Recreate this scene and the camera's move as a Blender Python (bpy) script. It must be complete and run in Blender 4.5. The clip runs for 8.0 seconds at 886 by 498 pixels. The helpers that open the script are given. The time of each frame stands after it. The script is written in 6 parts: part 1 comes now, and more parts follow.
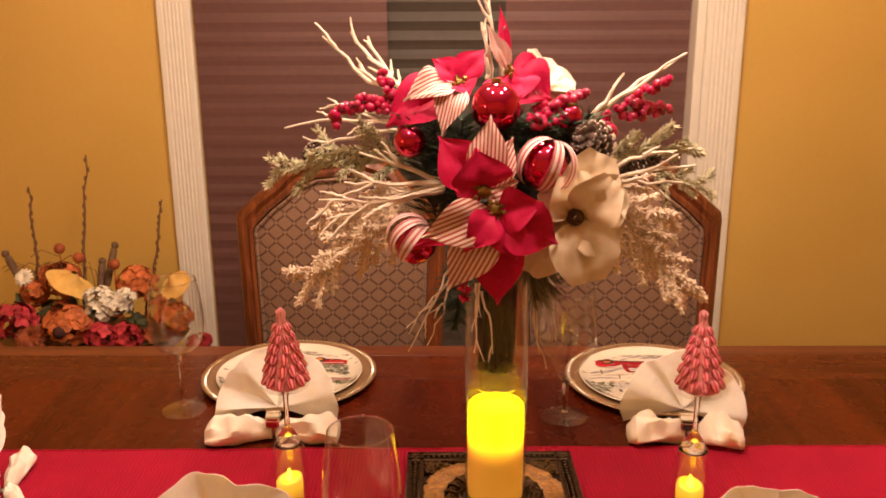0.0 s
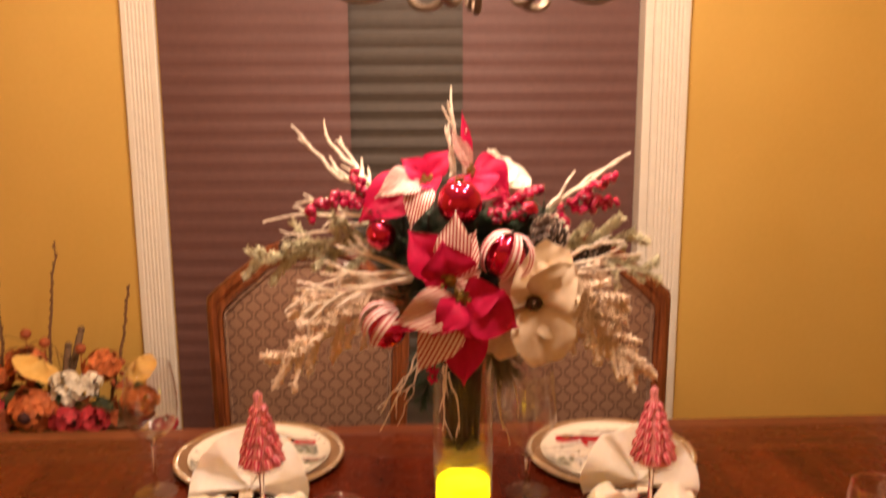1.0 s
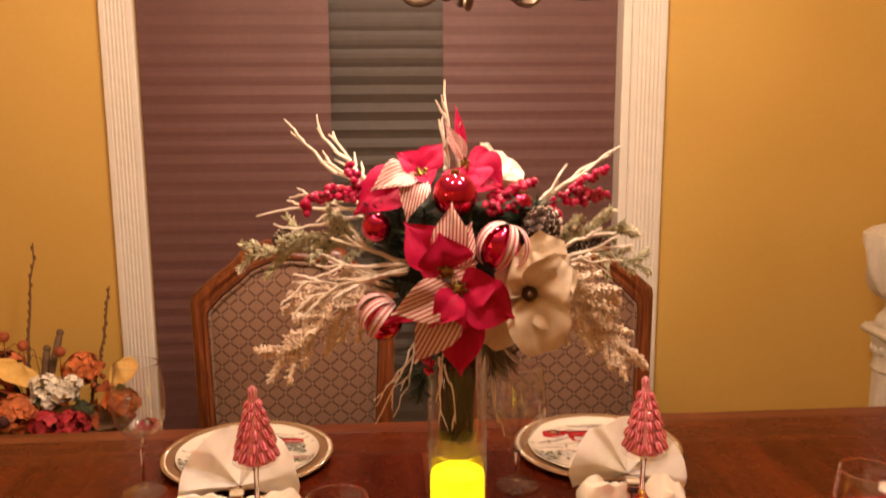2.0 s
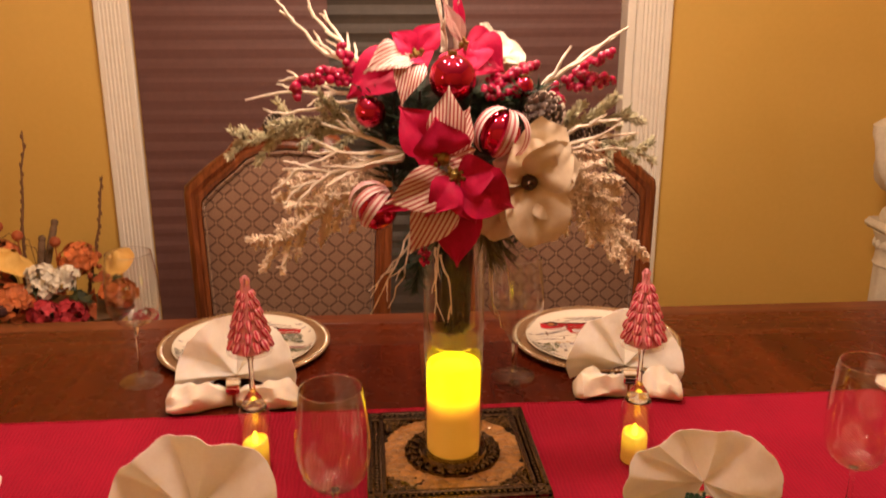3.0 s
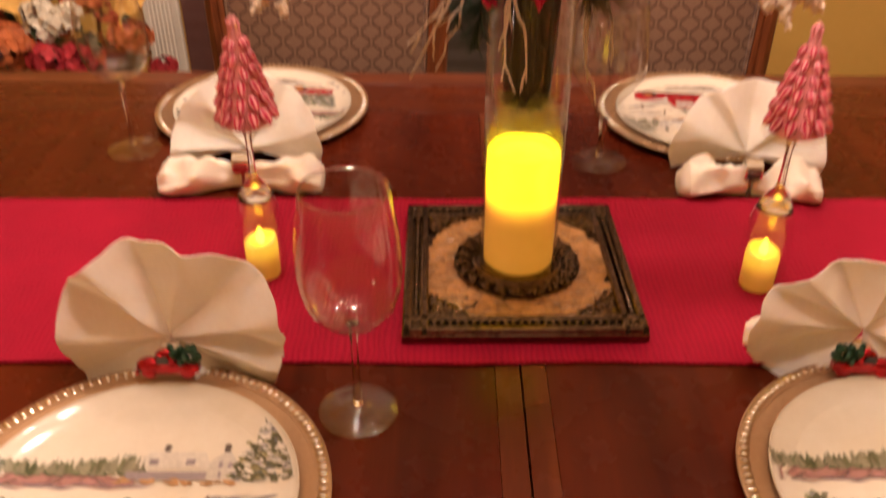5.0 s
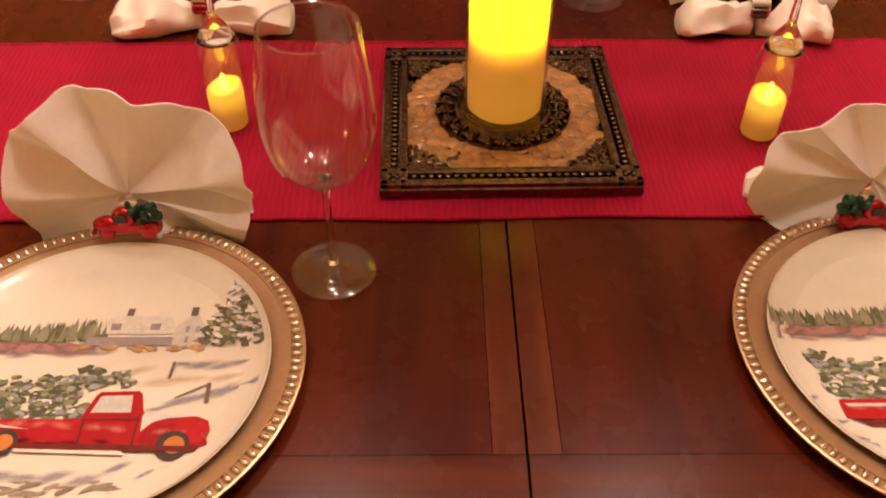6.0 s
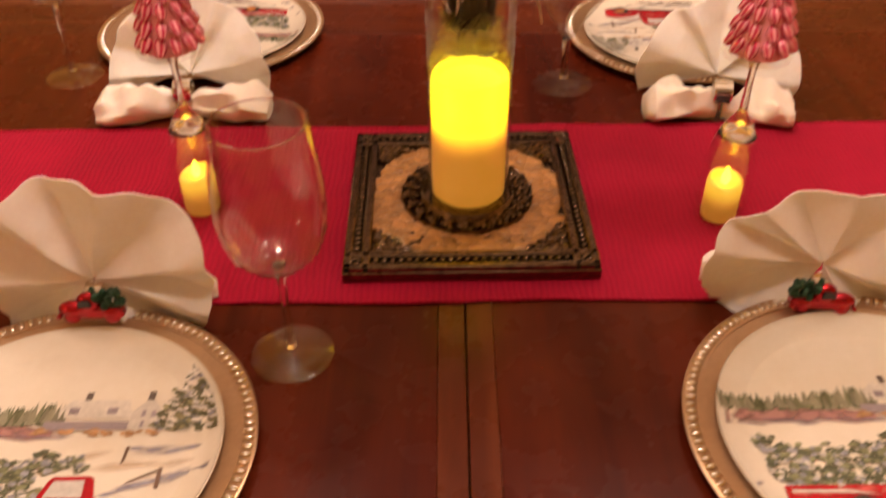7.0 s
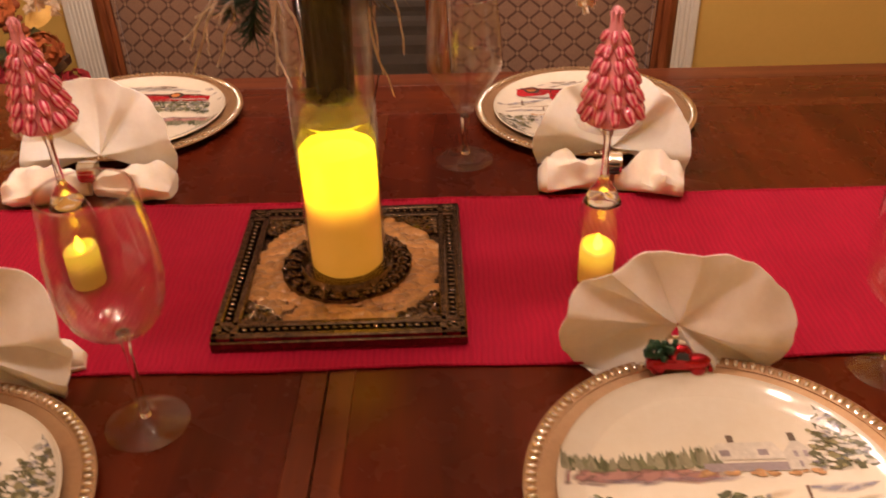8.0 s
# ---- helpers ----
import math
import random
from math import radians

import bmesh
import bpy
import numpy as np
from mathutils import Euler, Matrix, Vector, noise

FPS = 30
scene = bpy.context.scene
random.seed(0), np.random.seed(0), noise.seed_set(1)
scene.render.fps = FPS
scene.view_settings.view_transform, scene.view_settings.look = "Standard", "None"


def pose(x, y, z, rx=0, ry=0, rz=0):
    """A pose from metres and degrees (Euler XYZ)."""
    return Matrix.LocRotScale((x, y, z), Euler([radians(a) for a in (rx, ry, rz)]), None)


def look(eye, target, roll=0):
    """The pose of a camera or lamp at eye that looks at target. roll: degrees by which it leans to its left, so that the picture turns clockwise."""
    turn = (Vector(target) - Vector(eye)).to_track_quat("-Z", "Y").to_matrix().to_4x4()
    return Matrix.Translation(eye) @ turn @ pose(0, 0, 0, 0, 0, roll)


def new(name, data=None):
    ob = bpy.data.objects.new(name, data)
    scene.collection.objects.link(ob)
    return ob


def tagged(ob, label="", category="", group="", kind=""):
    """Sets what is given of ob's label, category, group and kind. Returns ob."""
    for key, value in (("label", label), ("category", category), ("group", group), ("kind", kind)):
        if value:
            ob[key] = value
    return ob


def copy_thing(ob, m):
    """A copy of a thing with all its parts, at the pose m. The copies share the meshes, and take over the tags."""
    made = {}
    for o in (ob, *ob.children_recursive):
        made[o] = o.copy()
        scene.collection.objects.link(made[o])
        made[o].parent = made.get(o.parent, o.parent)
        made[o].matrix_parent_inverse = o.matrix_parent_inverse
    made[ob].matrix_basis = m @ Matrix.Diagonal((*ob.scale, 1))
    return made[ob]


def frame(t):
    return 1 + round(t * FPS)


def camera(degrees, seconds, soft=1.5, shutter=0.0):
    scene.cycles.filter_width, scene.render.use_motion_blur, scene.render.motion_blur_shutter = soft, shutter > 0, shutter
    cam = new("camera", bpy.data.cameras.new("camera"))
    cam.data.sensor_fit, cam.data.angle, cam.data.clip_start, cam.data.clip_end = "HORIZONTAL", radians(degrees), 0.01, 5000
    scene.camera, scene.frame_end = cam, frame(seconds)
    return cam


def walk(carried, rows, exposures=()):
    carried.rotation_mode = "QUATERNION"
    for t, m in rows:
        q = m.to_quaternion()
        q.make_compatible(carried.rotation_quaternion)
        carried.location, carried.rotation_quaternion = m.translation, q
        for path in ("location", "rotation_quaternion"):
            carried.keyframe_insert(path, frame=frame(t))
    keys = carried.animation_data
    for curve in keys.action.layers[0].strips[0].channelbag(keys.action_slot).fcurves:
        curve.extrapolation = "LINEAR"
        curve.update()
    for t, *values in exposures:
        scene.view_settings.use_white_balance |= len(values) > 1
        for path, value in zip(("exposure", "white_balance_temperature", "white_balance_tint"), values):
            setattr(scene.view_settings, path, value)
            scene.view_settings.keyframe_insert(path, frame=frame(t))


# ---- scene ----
cam = camera(53.7, 8.0, soft=1.7, shutter=0.6)
PATH = [
    (0, (-0.079, -1.095, 1.455), (-0.064, 0.83, 0.909), -0.3),
    (0.5, (-0.094, -1.142, 1.472), (-0.019, 0.787, 0.948), -1.0),
    (1, (-0.095, -1.174, 1.49), (0.02, 0.786, 1.111), -0.3),
    (1.2, (-0.105, -1.183, 1.49), (0.031, 0.789, 1.186), -0.2),
    (2.3, (-0.129, -1.184, 1.467), (0.062, 0.759, 1.033), -0.5),
    (2.5, (-0.13, -1.176, 1.465), (0.065, 0.752, 0.972), -0.6),
    (3, (-0.118, -1.148, 1.457), (0.054, 0.753, 0.858), 0.0),
    (3.5, (-0.076, -1.093, 1.441), (0.045, 0.777, 0.742), 1.3),
    (4, (-0.037, -1.022, 1.419), (0.011, 0.809, 0.616), 1.6),
    (4.5, (-0.064, -0.916, 1.385), (-0.068, 0.859, 0.462), 0.2),
    (5, (-0.094, -0.823, 1.339), (-0.073, 0.848, 0.24), 0.2),
    (5.2, (-0.09, -0.798, 1.313), (-0.07, 0.819, 0.136), 0.5),
    (6.3, (-0.086, -0.773, 1.302), (-0.022, 0.673, -0.078), 0.8),
    (6.5, (-0.079, -0.776, 1.311), (-0.015, 0.693, -0.044), 1.3),
    (7, (-0.037, -0.778, 1.324), (-0.016, 0.786, 0.077), -0.4),
    (7.5, (0.033, -0.789, 1.333), (0.076, 0.877, 0.227), -1.6),
    (8, (0.103, -0.802, 1.311), (0.108, 0.881, 0.231), -1.7),
]
walk(cam, [(t, look(eye, target, roll)) for t, eye, target, roll in PATH],
     exposures=[(0, 0.02, 6500, 10), (1.1, 0.10, 6500, 10), (2.4, -0.10, 6450, 10), (4.0, -0.12, 6250, 10), (5.0, 0.04, 5900, 10), (6.5, -0.02, 5900, 10), (8.0, -0.08, 5900, 10)])

# ---------------------------------------------------------------- world and large lights
world = bpy.data.worlds.new("night")
scene.world = world
world.use_nodes = True
world.node_tree.nodes["Background"].inputs[0].default_value = (0.010, 0.012, 0.02, 1)
world.node_tree.nodes["Background"].inputs[1].default_value = 0.3

CHX, CHY, BULB_Z, BULB_R = 0.03, 0.03, 1.98, 0.34
LAMP_WATTS, LAMP_COLOUR = 26.5, (1.0, 0.71, 0.54)
for k in range(5):
    a = radians(18 + 72 * k)
    lamp = bpy.data.lights.new("chandelier_bulb_light", "POINT")
    lamp.energy, lamp.color, lamp.shadow_soft_size = LAMP_WATTS, LAMP_COLOUR, 0.042
    ob = new("chandelier_bulb_light", lamp)
    ob.location = (CHX + BULB_R * math.cos(a), CHY + BULB_R * math.sin(a), BULB_Z)


# ---------------------------------------------------------------- materials
def nodes_of(name):
    m = bpy.data.materials.new(name)
    m.use_nodes = True
    nt = m.node_tree
    return m, nt, nt.nodes["Principled BSDF"]


def link(nt, a, b):
    nt.links.new(a, b)


def coords(nt, kind="Object", scale=(1, 1, 1), rot=(0, 0, 0)):
    tc = nt.nodes.new("ShaderNodeTexCoord")
    mp = nt.nodes.new("ShaderNodeMapping")
    mp.inputs["Scale"].default_value, mp.inputs["Rotation"].default_value = scale, rot
    link(nt, tc.outputs[kind], mp.inputs[0])
    return mp.outputs[0]


def noise_tex(nt, vec, scale, detail=4.0, rough=0.55, out="Fac", distortion=0.0):
    n = nt.nodes.new("ShaderNodeTexNoise")
    n.inputs["Scale"].default_value, n.inputs["Detail"].default_value, n.inputs["Roughness"].default_value = scale, detail, rough
    n.inputs["Distortion"].default_value = distortion
    if vec is not None:
        link(nt, vec, n.inputs["Vector"])
    return n.outputs[out]


def ramp(nt, fac, stops):
    r = nt.nodes.new("ShaderNodeValToRGB")
    e = r.color_ramp.elements
    while len(e) < len(stops):
        e.new(0.5)
    for el, (p, c) in zip(e, stops):
        el.position = p
        el.color = (*c, 1) if len(c) == 3 else c
    link(nt, fac, r.inputs[0])
    return r.outputs[0]


def mathn(nt, op, a, b=None, c=None):
    n = nt.nodes.new("ShaderNodeMath")
    n.operation = op
    for i, v in enumerate((a, b, c)):
        if v is None:
            continue
        if isinstance(v, (int, float)):
            n.inputs[i].default_value = v
        else:
            link(nt, v, n.inputs[i])
    return n.outputs[0]


def mixc(nt, fac, a, b, mode="MIX"):
    n = nt.nodes.new("ShaderNodeMix")
    n.data_type, n.blend_type = "RGBA", mode
    for sock, v in ((n.inputs[0], fac), (n.inputs[6], a), (n.inputs[7], b)):
        if isinstance(v, (int, float)):
            sock.default_value = v
        elif isinstance(v, tuple):
            sock.default_value = (*v, 1) if len(v) == 3 else v
        else:
            link(nt, v, sock)
    return n.outputs[2]


def bump(nt, bsdf, height, strength=0.3, dist=0.002):
    b = nt.nodes.new("ShaderNodeBump")
    b.inputs["Strength"].default_value, b.inputs["Distance"].default_value = strength, dist
    link(nt, height, b.inputs["Height"])
    link(nt, b.outputs[0], bsdf.inputs["Normal"])


def plain(name, c1, c2=None, scale=30, rough=0.6, metal=0.0, bstr=0.15, bdist=0.001, spec=0.5, island=0.0, coat=0.0, fine=None, coat_rough=0.08):
    """A surface of two close colours mixed by noise at two scales, with fine relief."""
    m, nt, b = nodes_of(name)
    c2 = c2 or tuple(x * 0.8 for x in c1)
    v = coords(nt)
    n1 = noise_tex(nt, v, scale, 5, 0.6)
    n2 = noise_tex(nt, v, scale * 6.3, 3, 0.6)
    f = mathn(nt, "MULTIPLY_ADD", n2, 0.45, mathn(nt, "MULTIPLY", n1, 0.6))
    col = ramp(nt, f, [(0.35, c2), (0.68, c1)])
    if island:
        g = nt.nodes.new("ShaderNodeNewGeometry")
        k = mathn(nt, "MULTIPLY_ADD", g.outputs["Random Per Island"], island, 1 - island * 0.6)
        col = mixc(nt, 1.0, col, k, "MULTIPLY")
    link(nt, col, b.inputs["Base Color"])
    b.inputs["Roughness"].default_value, b.inputs["Metallic"].default_value = rough, metal
    b.inputs["Specular IOR Level"].default_value = spec
    b.inputs["Coat Weight"].default_value = coat
    b.inputs["Coat Roughness"].default_value = coat_rough
    if bstr:
        bump(nt, b, noise_tex(nt, v, fine or scale * 4, 4), bstr, bdist)
    return m


def wood(name, dark, light, along="x", rough=0.25, scale=1.0, coat=0.3, turn=0.0):
    m, nt, b = nodes_of(name)
    st = (3.0, 42.0, 42.0) if along == "x" else (42.0, 3.0, 42.0) if along == "y" else (42.0, 42.0, 3.0)
    st = tuple(x * scale for x in st)
    v = coords(nt, scale=st, rot=(0, 0, radians(turn)))
    g = noise_tex(nt, v, 1.2, 8, 0.62, distortion=0.5)
    big = noise_tex(nt, coords(nt, scale=(1, 1, 1)), 3.5, 3, 0.5)
    f = mathn(nt, "MULTIPLY_ADD", big, 0.25, mathn(nt, "MULTIPLY", g, 0.80))
    col = ramp(nt, f, [(0.40, dark), (0.54, tuple((a + c) / 2 for a, c in zip(dark, light))), (0.66, light)])
    link(nt, col, b.inputs["Base Color"])
    rr = mathn(nt, "MULTIPLY_ADD", noise_tex(nt, coords(nt), 22, 4), 0.18, rough - 0.06)
    link(nt, rr, b.inputs["Roughness"])
    b.inputs["Coat Weight"].default_value, b.inputs["Coat Roughness"].default_value = coat, 0.16
    b.inputs["Specular IOR Level"].default_value = 0.15
    bump(nt, b, g, 0.05, 0.0006)
    return m


def thin_glass(name, tint=(0.985, 0.985, 0.98), ior=1.5, rough=0.075):
    m = bpy.data.materials.new(name)
    m.use_nodes = True
    nt = m.node_tree
    nt.nodes.clear()
    out = nt.nodes.new("ShaderNodeOutputMaterial")
    mix = nt.nodes.new("ShaderNodeMixShader")
    tr = nt.nodes.new("ShaderNodeBsdfTransparent")
    tr.inputs[0].default_value = (*tint, 1)
    gl = nt.nodes.new("ShaderNodeBsdfGlossy")
    gl.inputs["Roughness"].default_value = rough
    gl.inputs[0].default_value = (1, 0.98, 0.95, 1)
    lw = nt.nodes.new("ShaderNodeLayerWeight")
    lw.inputs[0].default_value = 0.5
    gloss = mathn(nt, "MULTIPLY_ADD", mathn(nt, "POWER", lw.outputs["Facing"], 5.0), (ior - 1) * 1.8, 0.046)
    link(nt, gloss, mix.inputs[0])
    link(nt, tr.outputs[0], mix.inputs[1])
    link(nt, gl.outputs[0], mix.inputs[2])
    link(nt, mix.outputs[0], out.inputs[0])
    return m


def solid_glass(name, tint=(1, 0.99, 0.97)):
    m, nt, b = nodes_of(name)
    b.inputs["Base Color"].default_value = (*tint, 1)
    b.inputs["Transmission Weight"].default_value = 1.0
    b.inputs["Roughness"].default_value = 0.01
    b.inputs["IOR"].default_value = 1.48
    return m


def wall_paint():
    m, nt, b = nodes_of("ochre_wall_paint")
    v = coords(nt)
    n1 = noise_tex(nt, v, 1.3, 4, 0.6)
    n2 = noise_tex(nt, v, 60, 3, 0.6)
    f = mathn(nt, "MULTIPLY_ADD", n2, 0.25, mathn(nt, "MULTIPLY", n1, 0.75))
    link(nt, ramp(nt, f, [(0.3, (0.60, 0.385, 0.085)), (0.7, (0.68, 0.45, 0.115))]), b.inputs["Base Color"])
    b.inputs["Roughness"].default_value = 0.48
    bump(nt, b, noise_tex(nt, v, 220, 3), 0.12, 0.0008)
    return m


def lattice_fabric():
    """Taupe upholstery woven with a brown ogee lattice and a small knot at every crossing."""
    m, nt, b = nodes_of("lattice_upholstery")
    tc = nt.nodes.new("ShaderNodeTexCoord")
    sep = nt.nodes.new("ShaderNodeSeparateXYZ")
    link(nt, tc.outputs["Object"], sep.inputs[0])
    w = mathn(nt, "DIVIDE", sep.outputs["Z"], 0.040)
    ogee = mathn(nt, "MULTIPLY", mathn(nt, "SINE", mathn(nt, "MULTIPLY", w, 4 * math.pi)), -0.024)
    u = mathn(nt, "DIVIDE", sep.outputs["X"], 0.0415)

    def edge(s):
        p = mathn(nt, "ADD", u, w) if s > 0 else mathn(nt, "SUBTRACT", u, w)
        fr = mathn(nt, "FRACT", mathn(nt, "ADD", mathn(nt, "MULTIPLY_ADD", ogee, s, p), 100.0))
        return mathn(nt, "ABSOLUTE", mathn(nt, "SUBTRACT", fr, 0.5))

    d1, d2 = edge(1), edge(-1)
    dmin = mathn(nt, "MAXIMUM", d1, d2)
    line = ramp(nt, dmin, [(0.405, (0, 0, 0)), (0.440, (1, 1, 1))])
    knot = ramp(nt, mathn(nt, "ADD", d1, d2), [(0.86, (0, 0, 0)), (0.89, (1, 1, 1))])
    fine = noise_tex(nt, coords(nt, scale=(1, 1, 0.25)), 900, 2, 0.6)
    base = ramp(nt, fine, [(0.3, (0.160, 0.085, 0.048)), (0.7, (0.235, 0.128, 0.074))])
    blot = noise_tex(nt, coords(nt), 9, 3)
    base = mixc(nt, mathn(nt, "MULTIPLY", blot, 0.30), base, (0.17, 0.095, 0.060))
    col = mixc(nt, line, base, (0.070, 0.024, 0.009))
    col = mixc(nt, knot, col, (0.22, 0.13, 0.075))
    link(nt, col, b.inputs["Base Color"])
    b.inputs["Roughness"].default_value = 0.62
    b.inputs["Sheen Weight"].default_value = 0.25
    bump(nt, b, mathn(nt, "ADD", mathn(nt, "MULTIPLY", fine, 0.4), mathn(nt, "SUBTRACT", 1.0, line)), 0.35, 0.0015)
    return m


def runner_cloth():
    m, nt, b = nodes_of("red_ribbed_cotton")
    v = coords(nt)
    sep = nt.nodes.new("ShaderNodeSeparateXYZ")
    link(nt, v, sep.inputs[0])
    wob = noise_tex(nt, v, 25, 3)
    ph = mathn(nt, "ADD", mathn(nt, "MULTIPLY", sep.outputs["X"], 2 * math.pi / 0.0062), mathn(nt, "MULTIPLY", wob, 11.0))
    rib = mathn(nt, "MULTIPLY_ADD", mathn(nt, "SINE", ph), 0.5, 0.5)
    cross = mathn(nt, "MULTIPLY_ADD", mathn(nt, "SINE", mathn(nt, "MULTIPLY", sep.outputs["Y"], 2 * math.pi / 0.003)), 0.5, 0.5)
    col = ramp(nt, mathn(nt, "MULTIPLY_ADD", noise_tex(nt, v, 14, 4), 0.5, mathn(nt, "MULTIPLY", rib, 0.20)),
               [(0.15, (0.28, 0.0022, 0.022)), (0.5, (0.38, 0.0030, 0.029))])
    link(nt, col, b.inputs["Base Color"])
    b.inputs["Roughness"].default_value = 0.85
    b.inputs["Specular IOR Level"].default_value = 0.2
    b.inputs["Sheen Weight"].default_value = 0.03
    bump(nt, b, mathn(nt, "ADD", mathn(nt, "MULTIPLY", rib, 0.9), mathn(nt, "MULTIPLY", cross, 0.25)), 0.45, 0.0016)
    return m


def wax(name, z0, z1, glow, colour_hot, colour_low, low=0.14):
    """Ivory wax lit from inside by its lamp: the glow is strongest towards the top."""
    m, nt, b = nodes_of(name)
    v = coords(nt)
    sep = nt.nodes.new("ShaderNodeSeparateXYZ")
    link(nt, v, sep.inputs[0])
    h = mathn(nt, "DIVIDE", mathn(nt, "SUBTRACT", sep.outputs["Z"], z0), z1 - z0)
    h = mathn(nt, "MULTIPLY_ADD", noise_tex(nt, v, 30, 2), 0.06, mathn(nt, "SUBTRACT", h, 0.03))
    link(nt, ramp(nt, noise_tex(nt, v, 40, 3), [(0.3, (0.64, 0.45, 0.20)), (0.7, (0.72, 0.52, 0.26))]), b.inputs["Base Color"])
    b.inputs["Roughness"].default_value = 0.45
    b.inputs["Subsurface Weight"].default_value = 0.2
    b.inputs["Subsurface Radius"].default_value = (0.02, 0.012, 0.005)
    link(nt, ramp(nt, h, [(0.0, colour_low), (0.5, colour_low), (0.68, colour_hot), (1.0, colour_hot)]), b.inputs["Emission Color"])
    g = nt.nodes.new("ShaderNodeMapRange")
    g.interpolation_type = "SMOOTHERSTEP"
    link(nt, h, g.inputs[0])
    g.inputs[1].default_value, g.inputs[2].default_value = 0.38, 0.80
    g.inputs[3].default_value, g.inputs[4].default_value = glow * low, glow
    link(nt, g.outputs[0], b.inputs["Emission Strength"])
    return m


def emitter(name, colour, strength):
    m, nt, b = nodes_of(name)
    b.inputs["Base Color"].default_value = (*colour, 1)
    b.inputs["Emission Color"].default_value = (*colour, 1)
    b.inputs["Emission Strength"].default_value = strength
    return m


def striped(name, c_white, c_red, n, slant, rough=0.6):
    """Candy stripes laid along each petal or ribbon by its own length and width."""
    m, nt, b = nodes_of(name)
    uv = nt.nodes.new("ShaderNodeUVMap")
    sep = nt.nodes.new("ShaderNodeSeparateXYZ")
    link(nt, uv.outputs[0], sep.inputs[0])
    ph = mathn(nt, "ADD", mathn(nt, "MULTIPLY", sep.outputs["Y"], n), mathn(nt, "MULTIPLY", sep.outputs["X"], slant))
    s = mathn(nt, "MULTIPLY_ADD", mathn(nt, "SINE", mathn(nt, "MULTIPLY", ph, 2 * math.pi)), 0.5, 0.5)
    col = ramp(nt, s, [(0.50, c_white), (0.62, c_red)])
    tone = noise_tex(nt, coords(nt), 60, 3)
    col = mixc(nt, mathn(nt, "MULTIPLY", tone, 0.25), col, (0.55, 0.4, 0.36))
    link(nt, col, b.inputs["Base Color"])
    b.inputs["Roughness"].default_value = rough
    bump(nt, b, noise_tex(nt, coords(nt), 900, 2), 0.2, 0.0005)
    return m


def candy_glass():
    """Blown red glass with paler ribs running down every lobe."""
    m, nt, b = nodes_of("red_mercury_glass")
    uv = nt.nodes.new("ShaderNodeUVMap")
    sep = nt.nodes.new("ShaderNodeSeparateXYZ")
    link(nt, uv.outputs[0], sep.inputs[0])
    s = mathn(nt, "MULTIPLY_ADD", mathn(nt, "COSINE", mathn(nt, "MULTIPLY", sep.outputs["Y"], 2 * math.pi * 3)), 0.5, 0.5)
    s = mathn(nt, "MULTIPLY_ADD", noise_tex(nt, coords(nt), 300, 2), 0.3, mathn(nt, "MULTIPLY", s, 0.85))
    col = ramp(nt, s, [(0.30, (0.62, 0.022, 0.085)), (0.85, (0.92, 0.36, 0.42))])
    link(nt, col, b.inputs["Base Color"])
    b.inputs["Roughness"].default_value, b.inputs["Metallic"].default_value = 0.2, 0.05
    b.inputs["Coat Weight"].default_value, b.inputs["Coat Roughness"].default_value = 1.0, 0.12
    bump(nt, b, s, 0.35, 0.0012)
    return m


def ink_wash(name, c, opacity):
    """Thin watercolour under the glaze: its cover comes and goes with the brush."""
    m, nt, b = nodes_of(name)
    v = coords(nt)
    n1 = noise_tex(nt, v, 90, 5, 0.65)
    link(nt, ramp(nt, n1, [(0.3, tuple(x * 0.78 for x in c)), (0.7, c)]), b.inputs["Base Color"])
    uv = nt.nodes.new("ShaderNodeUVMap")
    sep = nt.nodes.new("ShaderNodeSeparateXYZ")
    link(nt, uv.outputs[0], sep.inputs[0])
    cover = mathn(nt, "MULTIPLY_ADD", noise_tex(nt, v, 140, 4, 0.6), opacity, opacity * 0.6)
    thin = mathn(nt, "MINIMUM", mathn(nt, "MULTIPLY", sep.outputs["X"], 1.5), 1.0)
    link(nt, mathn(nt, "MULTIPLY", cover, thin), b.inputs["Alpha"])
    b.inputs["Roughness"].default_value = 0.16
    return m


M_WALL = wall_paint()
M_CEIL = plain("ceiling_paint", (0.56, 0.48, 0.36), (0.50, 0.43, 0.32), 8, 0.8)
M_FLOOR = wood("oak_floor", (0.16, 0.075, 0.03), (0.3, 0.16, 0.07), "y", 0.35)
M_TRIM = plain("cream_trim_paint", (0.80, 0.76, 0.66), (0.74, 0.70, 0.60), 25, 0.35, bstr=0.05)
M_SHADE = plain("brown_shade_fabric", (0.138, 0.062, 0.052), (0.110, 0.049, 0.042), 45, 0.58, bstr=0.2, spec=0.45)
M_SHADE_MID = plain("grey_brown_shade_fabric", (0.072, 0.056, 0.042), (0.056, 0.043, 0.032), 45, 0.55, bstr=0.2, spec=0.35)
M_TABLE_W = wood("mahogany_field_west", (0.050, 0.0062, 0.0017), (0.105, 0.0150, 0.0038), "y", 0.24, 0.33, 0.0, 38)
M_TABLE_E = wood("mahogany_field_east", (0.050, 0.0062, 0.0017), (0.105, 0.0150, 0.0038), "y", 0.24, 0.33, 0.0, -38)
M_TABLE = wood("mahogany_border", (0.060, 0.010, 0.0035), (0.120, 0.024, 0.007), "x", 0.24, 0.7, 0.0)
M_BAND = wood("mahogany_band", (0.080, 0.016, 0.005), (0.155, 0.038, 0.011), "y", 0.25, 0.8, 0.0)
